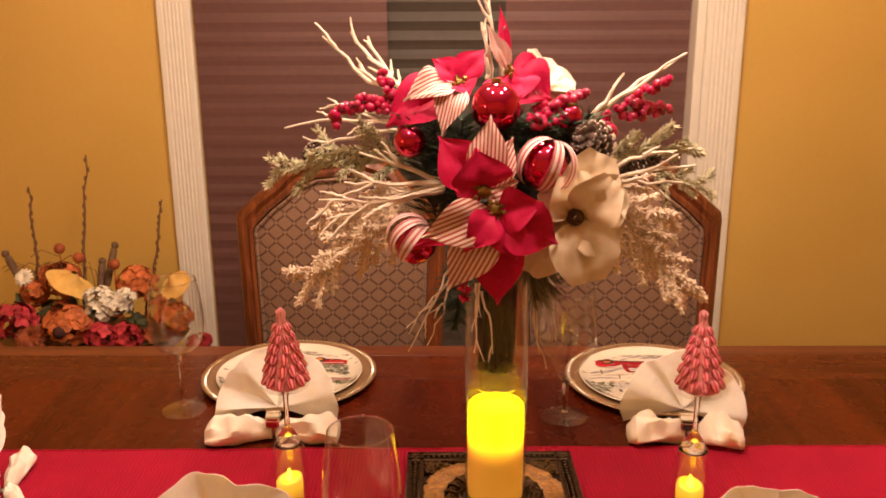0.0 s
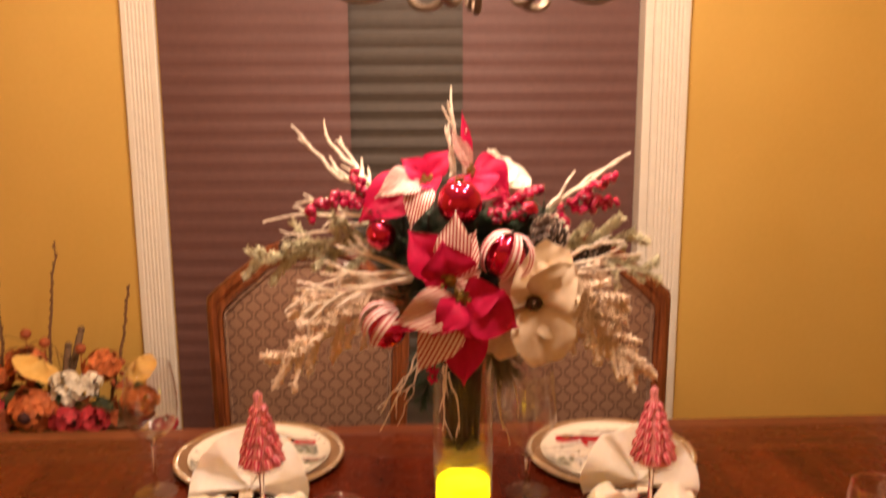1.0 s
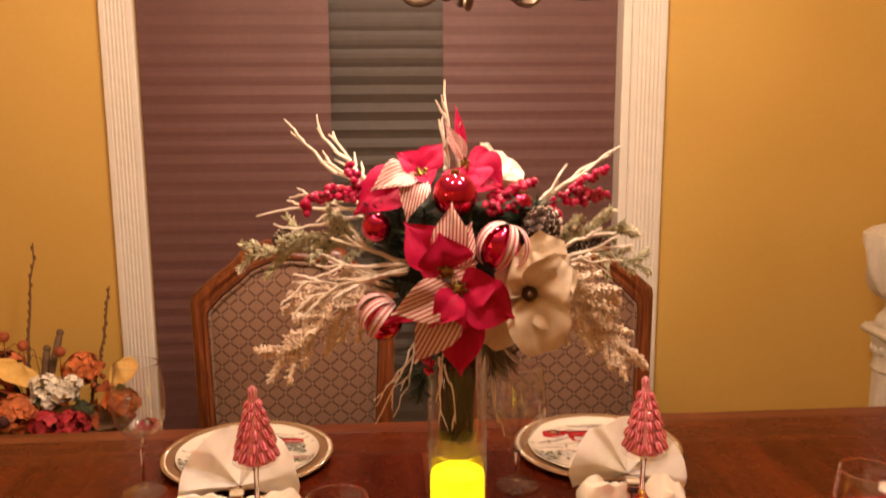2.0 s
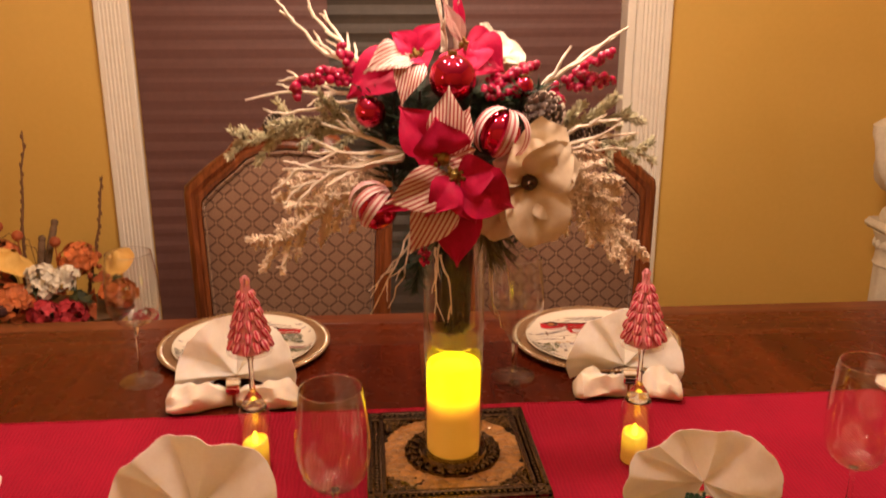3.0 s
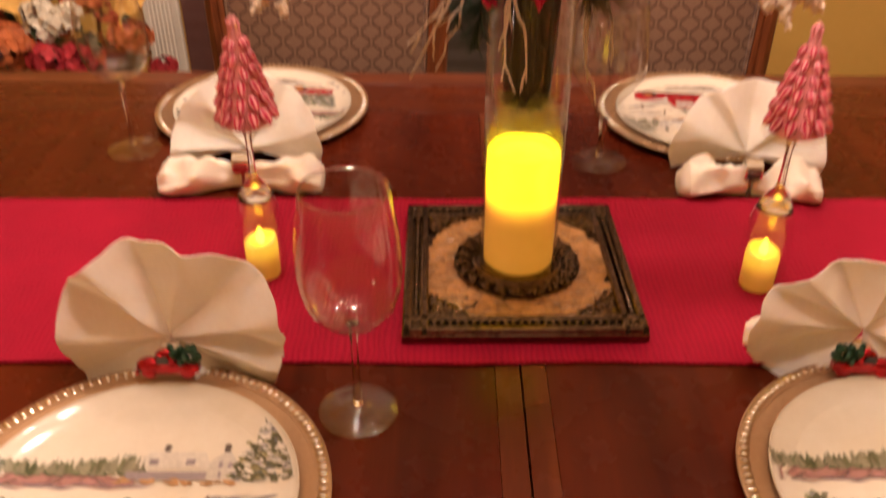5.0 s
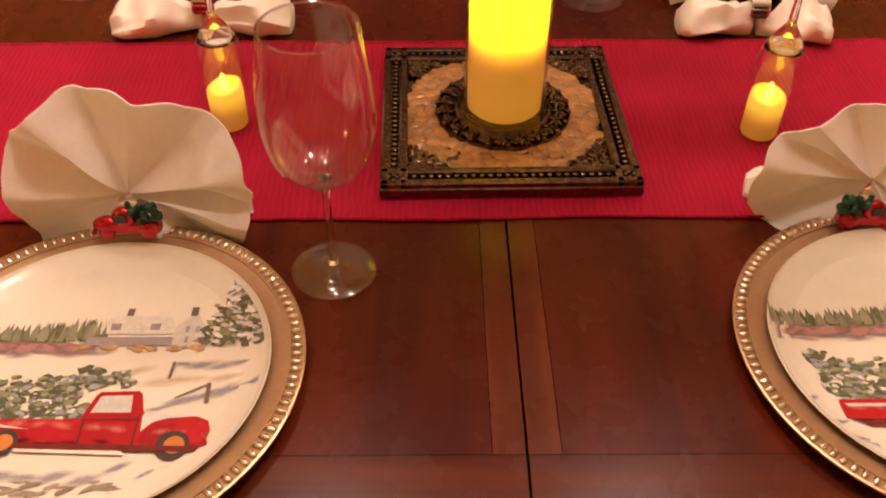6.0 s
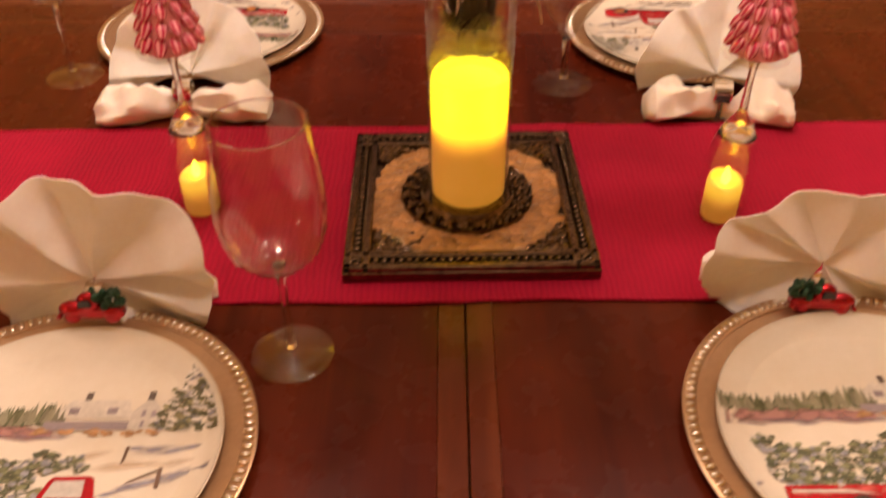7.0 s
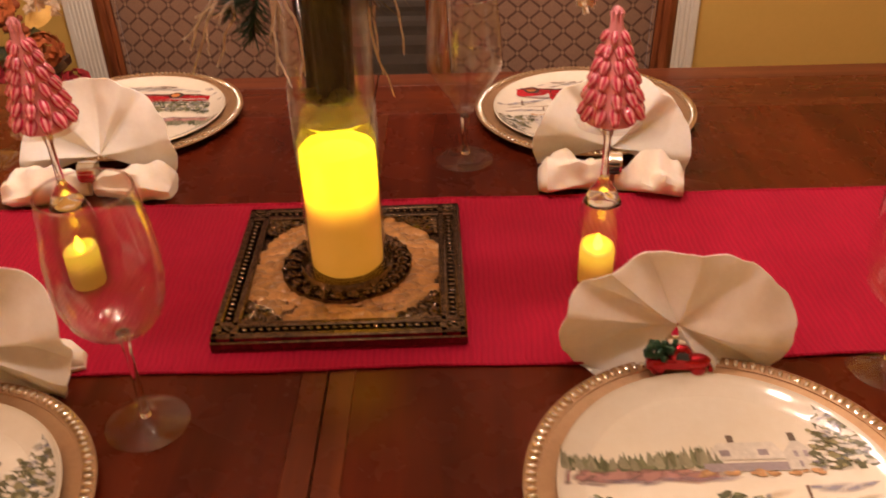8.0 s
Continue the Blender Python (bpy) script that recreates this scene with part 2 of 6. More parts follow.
M_EDGE = wood("mahogany_edge", (0.085, 0.020, 0.008), (0.18, 0.052, 0.020), "x", 0.36, 0.8, 0.15)
M_CHAIR = wood("chair_walnut", (0.070, 0.018, 0.006), (0.21, 0.062, 0.020), "z", 0.28, 1.3)
M_FABRIC = lattice_fabric()
M_RUNNER = runner_cloth()
M_BRONZE = plain("antique_bronze", (0.27, 0.19, 0.125), (0.030, 0.020, 0.013), 130, 0.24, 1.0, 0.45, 0.0012, fine=260)
M_STONE = plain("tan_stone_chips", (0.50, 0.26, 0.080), (0.29, 0.130, 0.038), 60, 0.28, 0, 0.2, 0.0006, island=0.60, coat=0.3)
M_GLASS = thin_glass("clear_glass")
M_GLASS_SOLID = solid_glass("clear_solid_glass")
M_CHARGER = plain("bronze_gold_lacquer", (0.52, 0.34, 0.19), (0.44, 0.28, 0.15), 40, 0.36, 0.7, 0.06)
M_SILVER = plain("silver_beading", (0.92, 0.88, 0.80), (0.74, 0.68, 0.58), 120, 0.18, 1.0, 0.05)
M_PORCELAIN = plain("ivory_porcelain", (0.74, 0.68, 0.56), (0.70, 0.63, 0.50), 18, 0.12, 0, 0.0, coat=0.5)
M_LINEN = plain("ivory_linen", (0.89, 0.83, 0.73), (0.83, 0.76, 0.65), 30, 0.8, 0, 0.35, 0.0006, spec=0.2, fine=1400)
linen = M_LINEN.node_tree.nodes["Principled BSDF"]
linen.inputs["Subsurface Weight"].default_value = 0.65
linen.inputs["Subsurface Radius"].default_value = (1.0, 0.85, 0.65)
linen.inputs["Subsurface Scale"].default_value = 0.006
M_REDGLASS = candy_glass()
M_REDMETAL = plain("red_metallic_paint", (0.50, 0.006, 0.016), (0.34, 0.004, 0.010), 90, 0.22, 0.85, 0.03, coat=0.5)
M_CANDLE = wax("glowing_wax", 0.0, 0.143, 3.2, (1.0, 0.72, 0.0), (1.0, 0.38, 0.02), 0.13)
M_TEA = wax("tealight_wax", -0.02, 0.060, 0.9, (1.0, 0.55, 0.02), (1.0, 0.45, 0.02), 0.25)
M_FLAME = emitter("led_flame", (1.0, 0.62, 0.02), 8.0)
M_GREEN = plain("dark_green_foil", (0.02, 0.075, 0.03), (0.008, 0.035, 0.014), 200, 0.35, 0.3, 0.5)
M_BLACK = plain("black_enamel", (0.02, 0.02, 0.02), (0.012, 0.012, 0.012), 80, 0.35)
M_SPLIT = plain("cream_plaster", (0.66, 0.60, 0.46), (0.54, 0.47, 0.34), 14, 0.7, 0, 0.25, 0.002)


# ---------------------------------------------------------------- mesh helpers
class Geo:
    """Collects vertices, faces and per-vertex UVs for one mesh."""

    def __init__(self):
        self.v, self.f, self.uv = [], [], []

    def add(self, verts, faces, uvs=None):
        n = len(self.v)
        self.v.extend(tuple(p) for p in verts)
        self.uv.extend(uvs if uvs else [(0.0, 0.0)] * len(verts))
        self.f.extend(tuple(i + n for i in f) for f in faces)
        return self

    def mesh(self, name, mat, smooth=True):
        me = bpy.data.meshes.new(name)
        me.from_pydata(self.v, [], self.f)
        if any(u != (0.0, 0.0) for u in self.uv):
            lay = me.uv_layers.new(name="UVMap")
            for lp in me.loops:
                lay.data[lp.index].uv = self.uv[lp.vertex_index]
        me.materials.append(mat)
        if smooth:
            me.polygons.foreach_set("use_smooth", [True] * len(me.polygons))
            me.set_sharp_from_angle(angle=radians(42))
        me.update()
        return me


def thing(name, loc=(0, 0, 0), rz=0.0, label="", category="", group="", kind=""):
    ob = new(name)
    ob.empty_display_size = 0.05
    ob.matrix_basis = pose(*loc, 0, 0, rz)
    return tagged(ob, label, category, group, kind)


def part(name, g, mat, parent, label="", smooth=True, at=None):
    ob = new(name, g if isinstance(g, bpy.types.Mesh) else g.mesh(name, mat, smooth))
    ob.parent = parent
    if at is not None:
        ob.matrix_basis = at
    return tagged(ob, label)


def setting(name, g, mat, label, category, m=None, smooth=False):
    ob = new(name, g.mesh(name, mat, smooth))
    if m is not None:
        ob.matrix_basis = m
    return tagged(ob, label, category, "", "structure")


def box(g, lo, hi, c=0.0):
    """A box from corner to corner with its edges chamfered by c."""
    (x0, y0, z0), (x1, y1, z1) = lo, hi
    if c <= 0:
        vs = [(x, y, z) for z in (z0, z1) for y in (y0, y1) for x in (x0, x1)]
        return g.add(vs, [(0, 2, 3, 1), (4, 5, 7, 6), (0, 1, 5, 4), (2, 6, 7, 3), (0, 4, 6, 2), (1, 3, 7, 5)])
    rings = []
    for z, i in ((z0, c), (z0 + c, 0), (z1 - c, 0), (z1, c)):
        a, b2, d, e = x0 + i, x1 - i, y0 + i, y1 - i
        k = c if i == 0 else c * 0.5
        rings.append([(a + k, d, z), (b2 - k, d, z), (b2, d + k, z), (b2, e - k, z), (b2 - k, e, z), (a + k, e, z), (a, e - k, z), (a, d + k, z)])
    vs = [p for r in rings for p in r]
    fs = [tuple(range(7, -1, -1)), tuple(range(24, 32))]
    for r in range(3):
        for k in range(8):
            fs.append((r * 8 + k, r * 8 + (k + 1) % 8, r * 8 + 8 + (k + 1) % 8, r * 8 + 8 + k))
    return g.add(vs, fs)


def lathe(g, prof, seg=32, centre=(0, 0, 0), closed=False, squash=None):
    """Turns a profile of (radius, height) round the z axis."""
    cx, cy, cz = centre
    vs, fs = [], []
    for r, z in prof:
        for k in range(seg):
            a = 2 * math.pi * k / seg
            vs.append((cx + r * math.cos(a), cy + r * math.sin(a), cz + z))
    n = len(prof)
    for i in range(n if closed else n - 1):
        j = (i + 1) % n
        for k in range(seg):
            q = (k + 1) % seg
            fs.append((i * seg + k, i * seg + q, j * seg + q, j * seg + k))
    if not closed:
        fs.append(tuple(range(seg - 1, -1, -1)))
        fs.append(tuple(range((n - 1) * seg, n * seg)))
    return g.add(vs, fs)


def tube(g, pts, radii, seg=6):
    """A tapered tube through points."""
    pts = [Vector(p) for p in pts]
    if isinstance(radii, (int, float)):
        radii = [radii] * len(pts)
    vs, fs = [], []
    ref = Vector((0.31, 0.17, 0.93))
    for i, p in enumerate(pts):
        d = (pts[min(i + 1, len(pts) - 1)] - pts[max(i - 1, 0)])
        d = d.normalized() if d.length > 1e-9 else Vector((0, 0, 1))
        a = d.cross(ref)
        a = a.normalized() if a.length > 1e-3 else d.cross(Vector((1, 0, 0))).normalized()
        b2 = d.cross(a)
        for k in range(seg):
            t = 2 * math.pi * k / seg
            vs.append(p + (a * math.cos(t) + b2 * math.sin(t)) * radii[i])
    for i in range(len(pts) - 1):
        for k in range(seg):
            q = (k + 1) % seg
            fs.append((i * seg + k, i * seg + q, (i + 1) * seg + q, (i + 1) * seg + k))
    fs.append(tuple(range(seg - 1, -1, -1)))
    fs.append(tuple(range((len(pts) - 1) * seg, len(pts) * seg)))
    return g.add(vs, fs)


def ball(g, c, r, seg=10, rings=7, scale=(1, 1, 1), m=None, girth=False):
    """A ball, squashed by scale and turned by m; girth lays UVs round its waist."""
    vs, fs = [(0, 0, -1)], []
    for i in range(1, rings):
        a = math.pi * i / rings
        for k in range(seg):
            t = 2 * math.pi * k / seg
            vs.append((math.sin(a) * math.cos(t), math.sin(a) * math.sin(t), -math.cos(a)))
    vs.append((0, 0, 1))
    for k in range(seg):
        fs.append((0, 1 + (k + 1) % seg, 1 + k))
        for i in range(rings - 2):
            a0, b0 = 1 + i * seg + k, 1 + i * seg + (k + 1) % seg
            fs.append((a0, b0, b0 + seg, a0 + seg))
        top = 1 + (rings - 2) * seg
        fs.append((top + k, top + (k + 1) % seg, len(vs) - 1))
    out = []
    for x, y, z in vs:
        p = Vector((x * r * scale[0], y * r * scale[1], z * r * scale[2]))
        if m is not None:
            p = m @ p
        out.append(p + Vector(c))
    if girth:
        round_ = [abs(2 * k / seg - 1) + 0.001 for k in range(seg)]
        return g.add(out, fs, [(0.01, 0.5)] + [(i / rings, u) for i in range(1, rings) for u in round_] + [(0.99, 0.5)])
    return g.add(out, fs)


def prism(g, poly, y0, y1):
    """A polygon in the xz plane given depth from y0 to y1."""
    n = len(poly)
    vs = [(x, y0, z) for x, z in poly] + [(x, y1, z) for x, z in poly]
    fs = [tuple(range(n)), tuple(range(2 * n - 1, n - 1, -1))]
    fs += [(k, n + k, n + (k + 1) % n, (k + 1) % n) for k in range(n)]
    return g.add(vs, fs)


def column(g, poly, z0, z1):
    """A polygon in the xy plane given height from z0 to z1."""
    n = len(poly)
    vs = [(x, y, z0) for x, y in poly] + [(x, y, z1) for x, y in poly]
    fs = [tuple(range(n - 1, -1, -1)), tuple(range(n, 2 * n))]
    fs += [(k, (k + 1) % n, n + (k + 1) % n, n + k) for k in range(n)]
    return g.add(vs, fs)


def ease(a, b, t):
    return a + (b - a) * t


# ---------------------------------------------------------------- the room
ROOM_TURN = -1.8
ROOM = pose(0, 0, 0, 0, 0, ROOM_TURN)
WY, WT, CEIL = 1.50, 0.14, 2.95
OL, OR_, OB, OT = -0.827, 0.648, 0.28, 2.28
XL, XR, YB = -2.4, 2.5, -3.0

g = Geo()
box(g, (XL, WY, 0), (OL, WY + WT, CEIL))
box(g, (OR_, WY, 0), (XR, WY + WT, CEIL))
box(g, (OL, WY, 0), (OR_, WY + WT, OB))
box(g, (OL, WY, OT), (OR_, WY + WT, CEIL))
setting("wall_north", g, M_WALL, "ochre yellow painted wall with a window opening", "wall", ROOM)
for nm, lo, hi in (("wall_south", (XL, YB - 0.12, 0), (XR, YB, CEIL)), ("wall_west", (XL - 0.12, YB, 0), (XL, WY, CEIL)), ("wall_east", (XR, YB, 0), (XR + 0.12, WY, CEIL))):
    setting(nm, box(Geo(), lo, hi), M_WALL, "plain ochre yellow painted wall", "wall", ROOM)
setting("floor", box(Geo(), (XL, YB, -0.1), (XR, WY, 0)), M_FLOOR, "brown oak floor of the dining room", "floor", ROOM)
setting("ceiling", box(Geo(), (XL, YB, CEIL), (XR, WY, CEIL + 0.1)), M_CEIL, "plain tan painted ceiling", "ceiling", ROOM)

# window: fluted casing, pleated shades, glass behind
win = thing("window_1", kind="structure", label="window with cream fluted casing and closed brown pleated shades", category="window")
win.matrix_basis = ROOM


def fluted(x0, x1):
    """Cross-section of a casing board with five grooves."""
    w, poly = x1 - x0, [(x0, WY - 0.001)]
    poly += [(x0, WY - 0.016), (x0 + 0.004, WY - 0.020)]
    m = 0.016
    n = 6
    step = (w - 2 * m) / n
    for k in range(n):
        a = x0 + m + k * step
        poly += [(a + step * 0.15, WY - 0.020), (a + step * 0.32, WY - 0.0172), (a + step * 0.68, WY - 0.0172), (a + step * 0.85, WY - 0.020)]
    poly += [(x1 - 0.004, WY - 0.020), (x1, WY - 0.016), (x1, WY - 0.001)]
    return poly


CAS = 0.108
part("casing", column(Geo(), fluted(OL - 0.099, OL), 0.16, OT), M_TRIM, win, smooth=False)
part("casing", column(Geo(), fluted(OR_, OR_ + CAS), 0.16, OT), M_TRIM, win, smooth=False)
part("head_casing", box(Geo(), (OL - CAS, WY - 0.022, OT), (OR_ + CAS, WY - 0.001, OT + 0.11), 0.003), M_TRIM, win, smooth=False)
part("window_sill", box(Geo(), (OL - CAS - 0.02, WY - 0.05, OB - 0.03), (OR_ + CAS + 0.02, WY - 0.001, OB - 0.002), 0.004), M_TRIM, win, smooth=False)
for x0, x1, y0 in ((OL + 0.001, OL + 0.013, WY + 0.022), (OR_ - 0.027, OR_ - 0.001, WY - 0.012)):
    part("jamb", box(Geo(), (x0, y0, OB), (x1, WY + WT - 0.005, OT), 0.002), M_TRIM, win, smooth=False)


def pleats(x0, x1, y, pitch=0.0545, depth=0.0045):
    g2, n = Geo(), int((OT - OB) / pitch)
    vs, fs = [], []
    for k in range(n * 4 + 1):
        z = OB + k * pitch / 4
        d = (0.0, 0.5, 1.0, 0.5)[k % 4] * depth
        wob = 0.0012 * math.sin(k * 1.7)
        for x in (x0, (x0 + x1) / 2, x1):
            vs.append((x, y - d - wob, z))
    for k in range(n * 4):
        for i in range(2):
            a = k * 3 + i
            fs.append((a, a + 1, a + 4, a + 3))
    m0 = len(vs)
    vs += [(x, yy + 0.006, z) for x, yy, z in vs]
    fs += [tuple(m0 + i for i in reversed(f)) for f in list(fs)]
    return g2.add(vs, fs)


SY = WY + 0.062
part("shade", pleats(OL + 0.001, -0.264, WY + 0.010, depth=0.0010), M_SHADE, win, "brown pleated fabric shade", False)
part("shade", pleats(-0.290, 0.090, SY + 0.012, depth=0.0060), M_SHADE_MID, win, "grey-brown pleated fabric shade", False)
part("shade", pleats(0.080, OR_ - 0.028, SY, depth=0.0010), M_SHADE, win, "brown pleated fabric shade", False)
part("pane", box(Geo(), (OL + 0.014, WY + 0.105, OB), (OR_ - 0.028, WY + 0.109, OT)), M_GLASS, win)
# unseen black sheet added behind the pane in place of the dark outdoors
part("night_backdrop", box(Geo(), (OL - 0.02, WY + WT + 0.001, OB - 0.02), (OR_ + 0.02, WY + WT + 0.012, OT + 0.02)), M_BLACK, win, "black backdrop standing in for the night outside")

g = Geo()
box(g, (XL, WY - 0.016, 0), (XR, WY - 0.001, 0.13), 0.003)
setting("baseboard", g, M_TRIM, "cream painted baseboard", "baseboard", ROOM)

# ---------------------------------------------------------------- the dining table
TZ = 0.76
TF, TB, TL, TR = -0.60, 0.611, -1.32, 1.30
TABLE_TURN = -1.1
table = thing("dining_table", (0, 0, 0), TABLE_TURN, "dark mahogany dining table with banded glossy top", "table")
SEAM, BW = -0.005, 0.0255
FF, FB = -0.413, 0.445
for x0, x1, wide in ((TL, SEAM - BW, True), (SEAM - BW, SEAM - 0.0008, False), (SEAM + 0.0008, SEAM + BW, False), (SEAM + BW, TR, True)):
    part("field_panel" if wide else "band_strip", box(Geo(), (x0 + 0.0002, FF, TZ - 0.028), (x1 - 0.0002, FB, TZ), 0.0002), (M_TABLE_W if x0 < -0.5 else M_TABLE_E) if wide else M_BAND, table, smooth=False)
for x0, x1 in ((TL, SEAM - 0.0008), (SEAM + 0.0008, TR)):
    for y0, y1 in ((TF + 0.03, FF - 0.0003), (FB + 0.0003, TB - 0.052)):
        part("border_strip", box(Geo(), (x0 + 0.0002, y0, TZ - 0.028), (x1 - 0.0002, y1, TZ), 0.0002), M_TABLE, table, smooth=False)
    for y0, y1 in ((TF, TF + 0.0297), (TB - 0.0517, TB)):
        part("edge_moulding", box(Geo(), (x0 + 0.0002, y0, TZ - 0.036), (x1 - 0.0002, y1, TZ), 0.0012), M_EDGE, table, smooth=False)
part("apron", box(Geo(), (TL + 0.12, TF + 0.10, TZ - 0.13), (TR - 0.12, TB - 0.10, TZ - 0.0285), 0.003), M_EDGE, table, smooth=False)
for x in (TL + 0.2, TR - 0.2):
    for y in (TF + 0.17, TB - 0.17):
        leg = Geo()
        lathe(leg, [(0.028, 0), (0.036, 0.03), (0.026, 0.06), (0.030, 0.12), (0.045, 0.45), (0.034, 0.52), (0.05, 0.56), (0.05, TZ - 0.13)], 20, (x, y, 0))
        part("leg", leg, M_EDGE, table)

# red runner
RF, RB = -0.154, 0.172


def runner_sheet():
    g2 = Geo()
    nx, ny = 240, 14
    vs, fs = [], []
    for i in range(nx + 1):
        x = -1.22 + 2.44 * i / nx
        w0 = 0.0035 * noise.noise(Vector((x * 7, 0, 0))) + 0.0012 * noise.noise(Vector((x * 40, 0, 0)))
        w1 = 0.003 * noise.noise(Vector((x * 6, 5, 0))) + 0.0012 * noise.noise(Vector((x * 40, 5, 0)))
        for j in range(ny + 1):
            t = j / ny
            y = ease(RF + w0, RB + w1, t)
            lift = 0.0032 + 0.0010 * noise.noise(Vector((x * 9, y * 9, 2)))
            if j in (0, ny):
                lift = 0.0018 + max(0, 0.006 * noise.noise(Vector((x * 5, 9 * t, 7))))
            vs.append((x, y, TZ + lift))
    for i in range(nx):
        for j in range(ny):
            a = i * (ny + 1) + j
            fs.append((a, a + ny + 1, a + ny + 2, a + 1))
    m0 = len(vs)
    vs += [(x, y, max(TZ + 0.0006, z - 0.0024)) for x, y, z in vs]
    fs += [tuple(m0 + i for i in reversed(f)) for f in list(fs)]
    for i in range(nx):
        a, b2 = i * (ny + 1), (i + 1) * (ny + 1)
        fs += [(a, m0 + a, m0 + b2, b2), (a + ny, b2 + ny, m0 + b2 + ny, m0 + a + ny)]
    return g2.add(vs, fs)


run = thing("table_runner", (0, 0, 0), -0.4, "red ribbed cotton runner laid along the table", "table runner")
cloth = runner_sheet()
part("cloth", cloth, M_RUNNER, run)
for j in (0, 14):
    hem = [Vector(cloth.v[i * 15 + j]) + Vector((0, 0.0008 if j == 0 else -0.0008, -0.0002)) for i in range(241)]
    part("hem", tube(Geo(), [(p.x, p.y, max(p.z, TZ + 0.0022)) for p in hem], 0.0019, 6), M_RUNNER, run)
RZ = TZ + 0.0042

# ---------------------------------------------------------------- dining chairs
def dining_chair(loc, rz):
    ch = thing("dining_chair", loc, rz, "carved walnut dining chair with lattice-woven taupe upholstery", "chair", "chairs along the far side")
    out = [(-0.214, 0.42), (-0.236, 0.985), (-0.233, 1.003), (-0.185, 1.045), (-0.140, 1.078), (-0.112, 1.110), (-0.06, 1.128), (0, 1.134)]
    inn = [(-0.172, 0.47), (-0.195, 0.955), (-0.193, 0.968), (-0.158, 1.004), (-0.118, 1.036), (-0.090, 1.062), (-0.05, 1.078), (0, 1.083)]
    out = out + [(-x, z) for x, z in reversed(out[:-1])]
    inn = inn + [(-x, z) for x, z in reversed(inn[:-1])]

    def lean(x, y, z):
        return (x, y + (z - 1.0) * 0.10 + 0.18 * x * x, z)

    n = len(out)
    vs, fs = [], []
    prof = [(0.0, 0.010), (0.12, 0.0), (0.40, -0.004), (0.62, 0.004), (0.75, 0.001), (0.92, 0.004), (1.0, 0.014), (1.0, 0.034), (0.0, 0.034)]
    for t, d in prof:
        for (ox, oz), (ix, iz) in zip(out, inn):
            vs.append(lean(ease(ox, ix, t), d, ease(oz, iz, t)))
    for r in range(len(prof)):
        q = (r + 1) % len(prof)
        for k in range(n - 1):
            fs.append((r * n + k, r * n + k + 1, q * n + k + 1, q * n + k))
    for k in (0, n - 1):
        fs.append(tuple(r * n + k for r in range(len(prof))))
    part("back_frame", Geo().add(vs, fs), M_CHAIR, ch)
    # padded back: rows from the bottom edge to the top, swelling in the middle
    for nm, y0, s in (("back_upholstery", 0.012, -1), ("rear_upholstery", 0.026, 1)):
        vs, fs = [], []
        cz, ring = 0.79, 10
        for r in range(ring + 1):
            t = r / ring
            for x, z in inn:
                vs.append(lean(x * t, y0 + s * 0.014 * (1 - t ** 4), ease(cz, z, t)))
        for r in range(ring):
            for k in range(n - 1):
                fs.append((r * n + k, r * n + k + 1, (r + 1) * n + k + 1, (r + 1) * n + k))
            fs.append((r * n + n - 1, r * n, (r + 1) * n, (r + 1) * n + n - 1))
        part(nm, Geo().add(vs, fs), M_FABRIC, ch)
    wl = Geo()
    tube(wl, [lean(x * 0.985, 0.006, ease(0.79, z, 0.985)) for x, z in inn], 0.004, 6)
    part("welt", wl, M_FABRIC, ch)
    part("bottom_rail", box(Geo(), (-0.17, -0.045, 0.42), (0.17, -0.02, 0.468), 0.004), M_CHAIR, ch)
    part("seat_frame", box(Geo(), (-0.225, -0.50, 0.37), (0.225, -0.03, 0.43), 0.006), M_CHAIR, ch)
    part("seat", box(Geo(), (-0.215, -0.49, 0.4305), (0.215, -0.06, 0.485), 0.018), M_FABRIC, ch)
    for x in (-0.20, 0.20):
        lg = Geo()
        tube(lg, [(x, -0.475, 0.37), (x * 1.02, -0.485, 0.25), (x, -0.47, 0.08), (x, -0.475, 0)], [0.026, 0.022, 0.017, 0.022], 10)
        part("leg", lg, M_CHAIR, ch)
        lg = Geo()
        tube(lg, [(x, -0.045, 0.45), (x, -0.03, 0.25), (x, 0.03, 0.0)], [0.024, 0.022, 0.019], 8)
        part("leg", lg, M_CHAIR, ch)
    return ch


chair = dining_chair((-0.292, 0.790, 0), ROOM_TURN)
copy_thing(chair, pose(0.318, 0.772, 0, 0, 0, ROOM_TURN))

# ---------------------------------------------------------------- trivet, vase and candle
HS, TH = 0.127, 0.018
trivet = thing("trivet", (0, 0, RZ), 0, "square antique bronze trivet inlaid with tan stone chips, on the runner", "trivet")
g = Geo()
box(g, (-HS, -HS, 0), (HS, HS, TH - 0.006), 0.0015)
part("base_plate", g, M_BRONZE, trivet)
g = Geo()
for s in (-1, 1):
    for t in (HS - 0.005, HS - 0.023):
        box(g, (-HS + 0.001, s * t - 0.004, TH - 0.007), (HS - 0.001, s * t + 0.004, TH), 0.0015)
        box(g, (s * t - 0.004, -HS + 0.001, TH - 0.007), (s * t + 0.004, HS - 0.001, TH), 0.0015)
part("frame_rail", g, M_BRONZE, trivet)
g = Geo()
n = 30
for k in range(n):
    a = -HS + 0.009 + (2 * HS - 0.018) * k / (n - 1)
    for x, y in ((a, HS - 0.014), (a, -HS + 0.014), (HS - 0.014, a), (-HS + 0.014, a)):
        ball(g, (x, y, TH - 0.0035), 0.0042, 6, 4, (0.85, 0.85, 0.95))
tagged(part("beading", g, M_BRONZE, trivet), kind="stuff")
FIELD = 0.107
